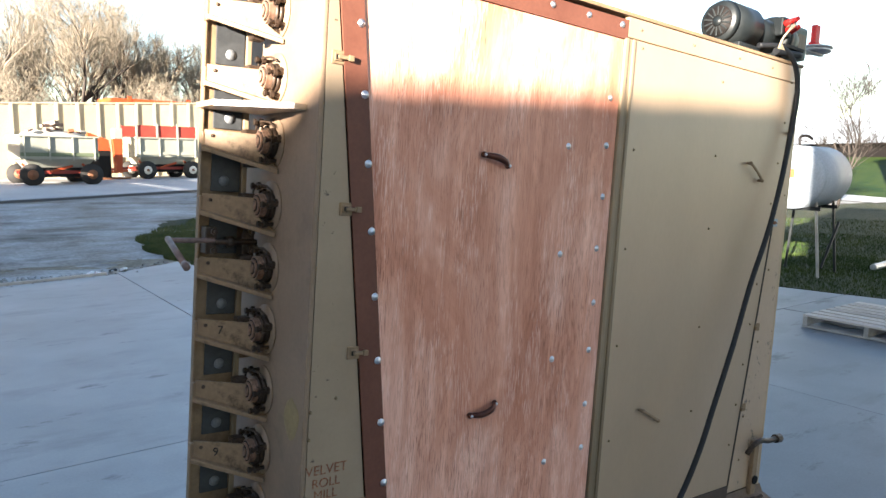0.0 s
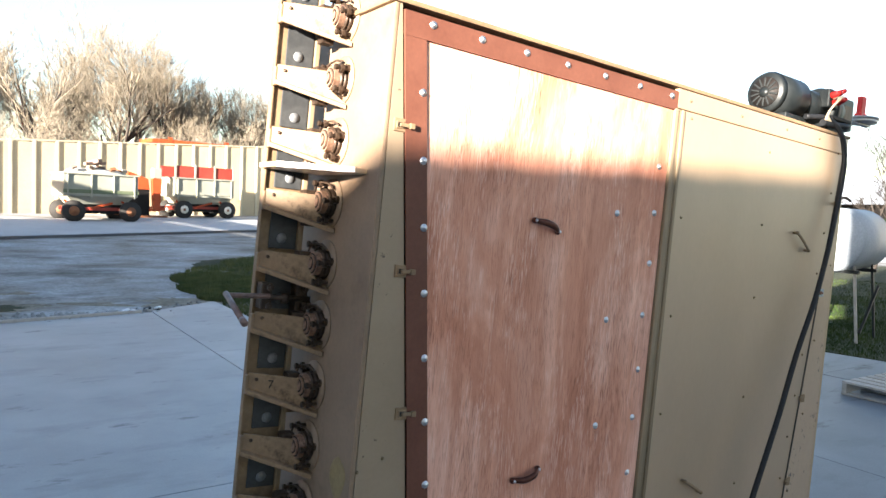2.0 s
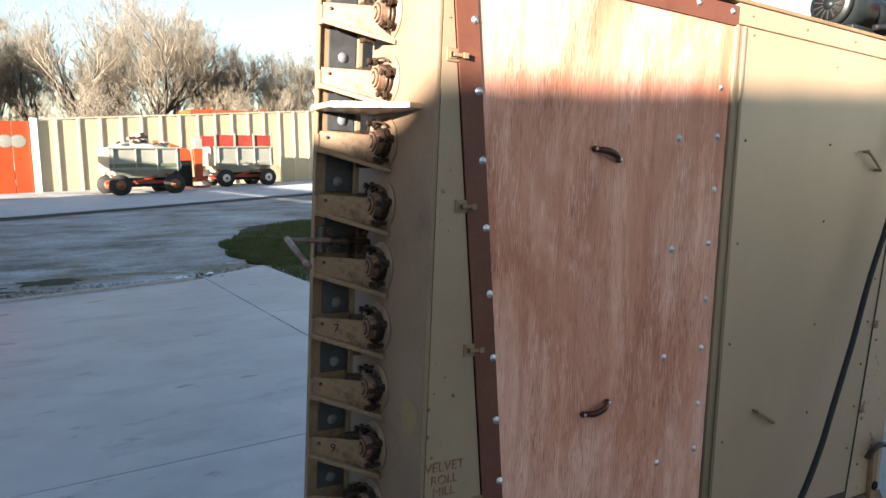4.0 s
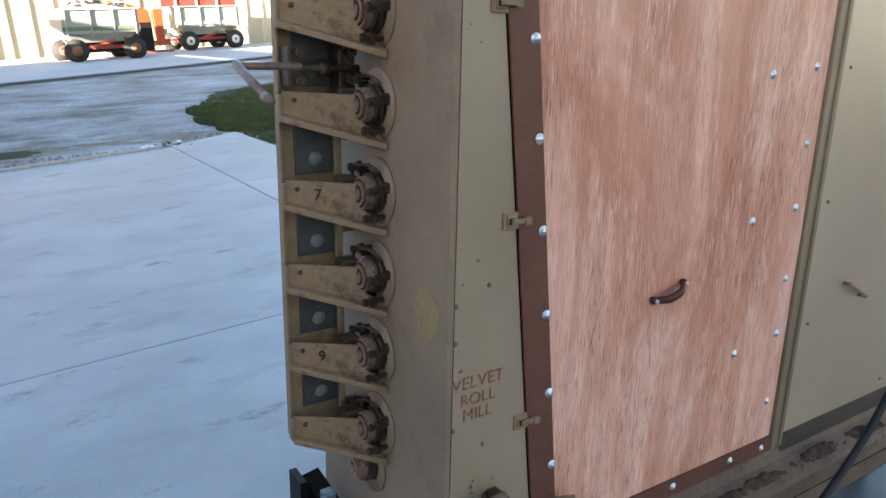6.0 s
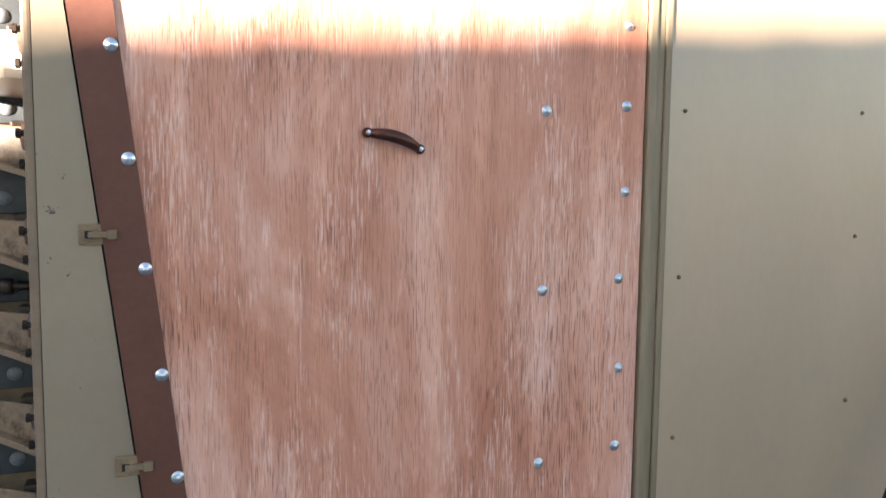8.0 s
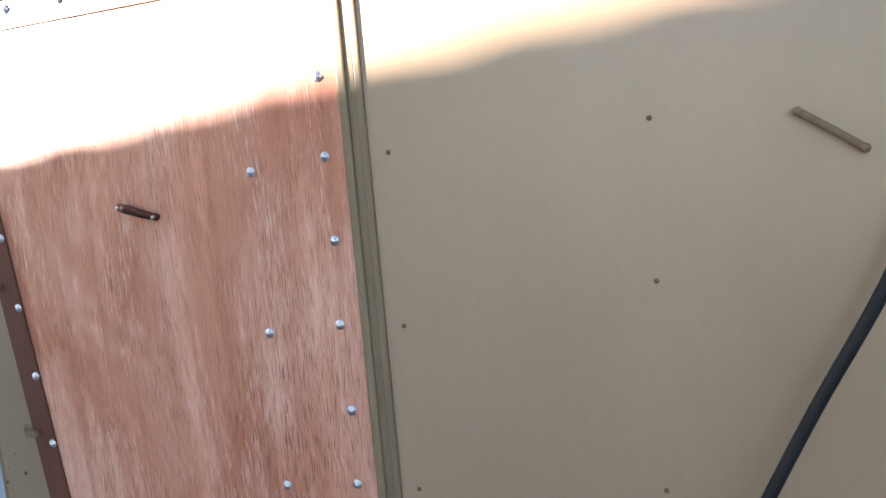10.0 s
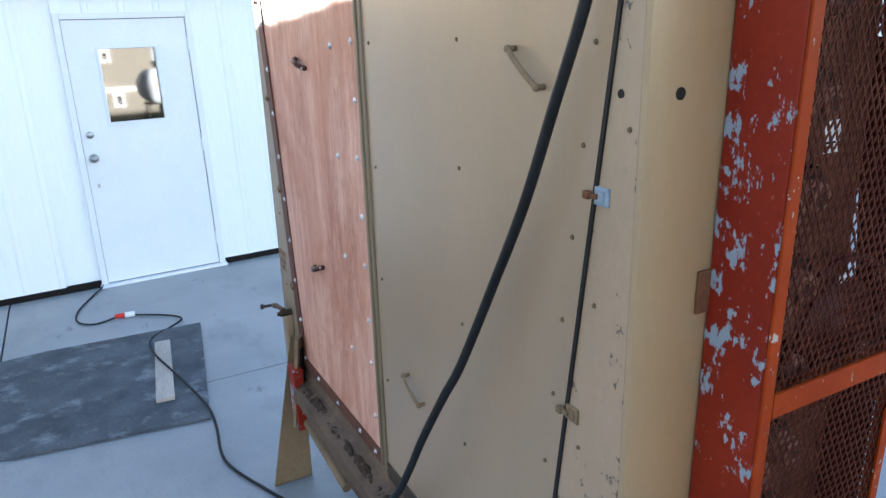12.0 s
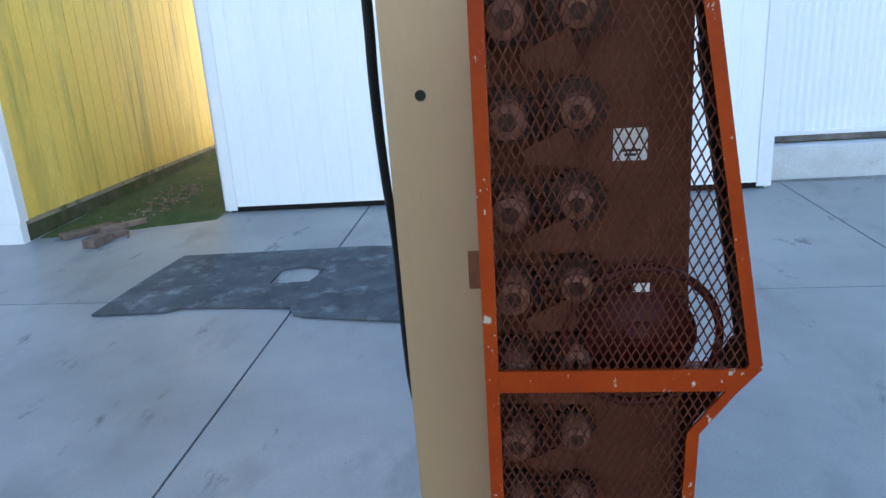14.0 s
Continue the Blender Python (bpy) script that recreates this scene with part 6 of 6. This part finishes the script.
for k in range(11):
    x, y = -9.5 + 0.85 * k + rnd.uniform(-0.3, 0.3), 54 + rnd.uniform(-3, 4)
    im = thing("parked_implement", "small red or white farm implement parked far off", "implement", stand(x, y, rnd.uniform(-30, 30)), "parked implements")
    mm = (ORANGE, WAGON_WHITE, WAGON_RED)[k % 3]
    hgt = rnd.uniform(0.6, 1.3)
    part("body", box(B(), (-0.5, -0.35, 0.4), (0.5, 0.35, 0.4 + hgt), 0.05), mm, im)
    part("frame", bar(B(), (-0.8, 0, 0.4), (0.9, 0.1, 0.5 + hgt * 0.6), 0.08, 0.08), RUST, im)
    wheel_at(im, -0.4, -0.45, 0.32, RIM)
    wheel_at(im, 0.45, -0.45, 0.32, RIM)

PILE = (-2.85, 10.7)
# ---- board pile and rubble at the slab's edge ----
rnd = random.Random(11)
for k in range(21):
    l, w = rnd.uniform(0.8, 1.7), rnd.uniform(0.14, 0.30)
    ob = solid("old_board", box(B(), (-l / 2, -w / 2, 0), (l / 2, w / 2, 0.028), 0.004), DAMP_WOOD, "dark grey weathered board in a loose pile on the grass", "board", group="board pile")
    ob.matrix_basis = pose(PILE[0] + rnd.uniform(-0.45, 0.5), PILE[1] + rnd.uniform(-0.4, 0.4), 0.005 + 0.029 * k, rnd.uniform(-3, 3), rnd.uniform(-3, 3), rnd.uniform(-28, 32))
bm = B()
for k in range(420):
    x, y = rnd.gauss(-0.6, 0.9), rnd.gauss(9.35, 0.16)
    if rnd.random() < 0.45:
        x = rnd.uniform(-2.0, 2.0)
        y = max(far_edge(x), 8.66 + 0.62 * x if x > 1.1 else 0) + rnd.gauss(0.12, 0.12)
    s = rnd.uniform(0.012, 0.035)
    bmesh.ops.create_icosphere(bm, subdivisions=1, radius=s, matrix=Matrix.LocRotScale((x, y, s * 0.2 - 0.02), Euler((rnd.random() * 3, rnd.random() * 3, 0)), (1, rnd.uniform(0.6, 1), rnd.uniform(0.5, 0.9))))
solid("edge_board", bar(B(), (-1.9, far_edge(-1.9) + 0.06, 0.0), (0.95, far_edge(0.95) + 0.06, 0.0), 0.05, 0.06), BOARD, "pale board lying along the edge of the slab", "board")
for k in range(7):
    lt = solid("wood_scrap", box(B(), (-0.05, -0.03, 0), (0.05, 0.03, 0.03), 0.004), (WHITE_PAINT, OLD_WOOD, MOTOR)[k % 3], "small pale or dark scrap at the corner of the slab", "scrap", group="scraps by the slab")
    lt.matrix_basis = pose(0.85 + rnd.uniform(-0.25, 0.55), 9.42 + rnd.uniform(-0.1, 0.25), -0.02, rnd.uniform(-20, 20), rnd.uniform(-20, 20), rnd.uniform(0, 180))
solid("rubble", bm, GRAVEL, "loose stones along the slab's broken edge", "rubble", "stuff")


# ---- grass ----
def lawn(name, label, spots, count, hmin, hmax, seed, inside=False, blades=GRASS):
    """Blades scattered in ellipses (x, y, rx, ry)."""
    rnd = random.Random(seed)
    verts, faces = [], []
    for _ in range(count):
        cx, cy, rx, ry = rnd.choice(spots)
        a, q = rnd.uniform(0, 6.283), math.sqrt(rnd.random())
        x, y = cx + rx * q * math.cos(a), cy + ry * q * math.sin(a)
        if not inside and on_slab(x - 0.03, y - 0.03):
            continue
        z = rise(y) - 0.04
        h, w, t = rnd.uniform(hmin, hmax), rnd.uniform(0.004, 0.010) * (1 + hmax * 4), rnd.uniform(0, 6.283)
        lx, ly = rnd.uniform(-0.5, 0.5) * h, rnd.uniform(-0.5, 0.5) * h
        k = len(verts)
        verts += [(x - w * math.cos(t), y - w * math.sin(t), z), (x + w * math.cos(t), y + w * math.sin(t), z), (x + lx, y + ly, z + h)]
        faces.append((k, k + 1, k + 2))
    me = bpy.data.meshes.new(name)
    me.from_pydata(verts, [], faces)
    me.materials.append(blades)
    return tagged(new(name, me), label, "grass", "", "stuff")


lawn("grass_patch", "patch of short green grass beside the slab", [(3.5, 9.0, 1.4, 1.7), (4.2, 10.8, 1.9, 1.6), (3.0, 11.4, 0.9, 0.9), (2.9, 12.8, 0.7, 0.9), (5.2, 12.3, 1.8, 1.2), (4.4, 13.6, 1.7, 1.5), (5.6, 15.2, 1.7, 1.4), (2.5, 11.6, 0.45, 0.8), (2.6, 10.6, 0.5, 0.5), (-2.6, 9.7, 1.1, 0.8), (-3.0, 10.5, 1.4, 1.0)], 90000, 0.02, 0.10, 3)


def ground_patch(name, cx, cy, rx, ry, material, label, category, lift):
    """A thin sheet on the yard with a ragged outline."""
    pb = B()
    ring = []
    for k in range(96):
        a = k * math.pi / 48
        c, d = math.cos(a), math.sin(a)
        q = 0.82 + 0.60 * noise.noise((c * 2.0, d * 2.0, cx)) + 0.30 * noise.noise((c * 6, d * 6, cy)) + 0.16 * noise.noise((c * 17, d * 17, cx + cy))
        y = cy + ry * q * d
        ring.append(pb.verts.new((cx + rx * q * c, y, rise(y) + lift)))
    mid = pb.verts.new((cx, cy, rise(cy) + lift + 0.004))
    for a, b in zip(ring, ring[1:] + ring[:1]):
        pb.faces.new((a, b, mid))
    return solid(name, pb, material, label, category, "structure")


for cx, cy, rx, ry in ((4.2, 10.4, 2.2, 2.2), (4.9, 13.8, 2.3, 2.4), (-2.8, 10.1, 1.4, 1.2)):
    ground_patch("turf_patch", cx, cy, rx, ry, TURF, "dark damp turf under the grass patch", "turf", -0.030 if cy < 13 else -0.027)
for cx, cy, rx, ry in ((1.75, 10.5, 0.75, 0.75), (-0.2, 11.0, 1.7, 0.9)):
    ground_patch("soil_patch", cx, cy, rx, ry, SOIL, "bare brown soil at the edge of the slab", "soil", -0.033)
ground_patch("damp_hollow", -0.75, 10.45, 0.45, 0.4, TURF, "dark damp hollow in the gravel", "soil", -0.031)
bm = B()
prism(bm, [(10.5, -9.2), (60, -30), (70, 26), (24, 26), (14.0, 13.5), (6.6, 11.0), (8.64, 0.2)], "z", -0.05, -0.006)
solid("turf", bm, TURF, "worn green lawn beyond the slab", "lawn", "structure")
lawn("weeds", "green weeds in the gap between the buildings", [(-4.6, -3.2, 1.0, 0.5), (-5.3, -3.4, 1.2, 0.5), (-3.9, -3.75, 0.55, 0.2), (-6.5, -3.4, 1.0, 0.5)], 9000, 0.02, 0.09, 8, True)
lawn("lawn_grass", "short green lawn grass", [(12.5, 5.0, 3.6, 3.0), (16, 6.5, 5.0, 4.0), (10.0, 3.2, 2.2, 2.4)], 80000, 0.03, 0.09, 4, blades=LAWN)
sheet("far_lane", [30, 45, 60, 80], [11.5, 13, 14.5, 16], 0.006 - 0.0, ROAD, "pale lane beyond the lawn", "road", keep=lambda x, y: True)
ff = B()
prism(ff, [(33.5, -0.02), (46.0, 1.95), (46.0, -0.3), (33.5, -0.3)], "y", -30, 60)
solid("far_field", ff, LAWN, "sunlit green field rising beyond the lane", "field", "structure")
wb = thing("white_barn", "long low building with a white metal roof beyond the lawn", "building", pose(47, 17.9, 0, 0, 0, -24))
part("wall", box(B(), (0, 0, 0), (6, 22, 2.9)), BLACK, wb)
part("roof", prism(B(), [(-0.9, 2.85), (6.9, 2.85), (3, 4.8)], "y", -0.7, 22.5), TANK, wb)

# ---- fuel tank ----
tank = thing("fuel_tank", "white horizontal fuel tank on a steel stand beside the lawn", "tank", pose(8.75, 3.82, 0, 0, 0, 9))
TZ, TR = 1.41, 0.44
tb = smoothed(rod(B(), (0, 0, TZ), (1.16, 0, TZ), TR, 40))
part("shell", tb, TANK, tank)
for x0, s in ((0.0, -1), (1.16, 1)):
    db = B()
    bmesh.ops.create_uvsphere(db, u_segments=32, v_segments=12, radius=TR * 0.999, matrix=Matrix.LocRotScale((x0, 0, TZ), Euler((0, math.pi / 2, 0)), (1, 1, 0.22)))
    part("end_cap", smoothed(db), TANK, tank)
part("filler_pipe", tube(B(), smooth_line([(0.2, 0, TZ + TR - 0.01), (0.2, 0, TZ + TR + 0.12), (0.35, -0.05, TZ + TR + 0.14), (0.45, -0.08, TZ + TR + 0.10)], 5), 0.02, 8), BLACK, tank)
part("placard", box(B(), (-0.108, -0.06, TZ + 0.0), (-0.098, 0.08, TZ + 0.12)), ORANGE, tank)
for x in (0.22, 0.98):
    for y in (-0.32, 0.32):
        part("leg", bar(B(), (x, y * 1.1, 0.0), (x, y * 0.8, TZ - 0.28), 0.032, 0.032), OLD_WOOD if (x, y) == (0.22, -0.32) else MOTOR, tank)
    part("cross_beam", box(B(), (x - 0.03, -0.33, TZ - 0.46), (x + 0.03, 0.33, TZ - 0.41)), MOTOR, tank)
part("brace", bar(B(), (0.22, -0.38, 0.15), (0.98, -0.36, 0.75), 0.03, 0.03), MOTOR, tank)
ob = solid("steel_pipe", rod(B(), (0, 0, 0.05), (1.9, -0.35, 0.12), 0.05, 12), WORN_STEEL, "pale pipe lying in the grass by the tank", "pipe")
ob.matrix_basis = pose(10.5, 3.4, 0, 0, 0, 10)

# ---- pallet ----
pal = thing("pallet", "grey weathered wooden pallet lying on the concrete", "pallet", pose(5.88, 2.12, 0.003, 0, 0, -1))
for k in range(8):
    part("deck_board", box(B(), (0.01 + 0.15 * k, -1.2, 0.108), (0.01 + 0.15 * k + 0.095, 0.0, 0.128), 0.003), BOARD, pal)
for y in (-1.18, -0.62, -0.05):
    part("stringer", box(B(), (0.0, y, 0.021), (1.16, y + 0.045, 0.1075), 0.003), OLD_WOOD, pal)
for k in range(4):
    part("base_board", box(B(), (0.0 + 0.35 * k, -1.2, 0.0), (0.0 + 0.35 * k + 0.095, 0.0, 0.020), 0.003), OLD_WOOD, pal)
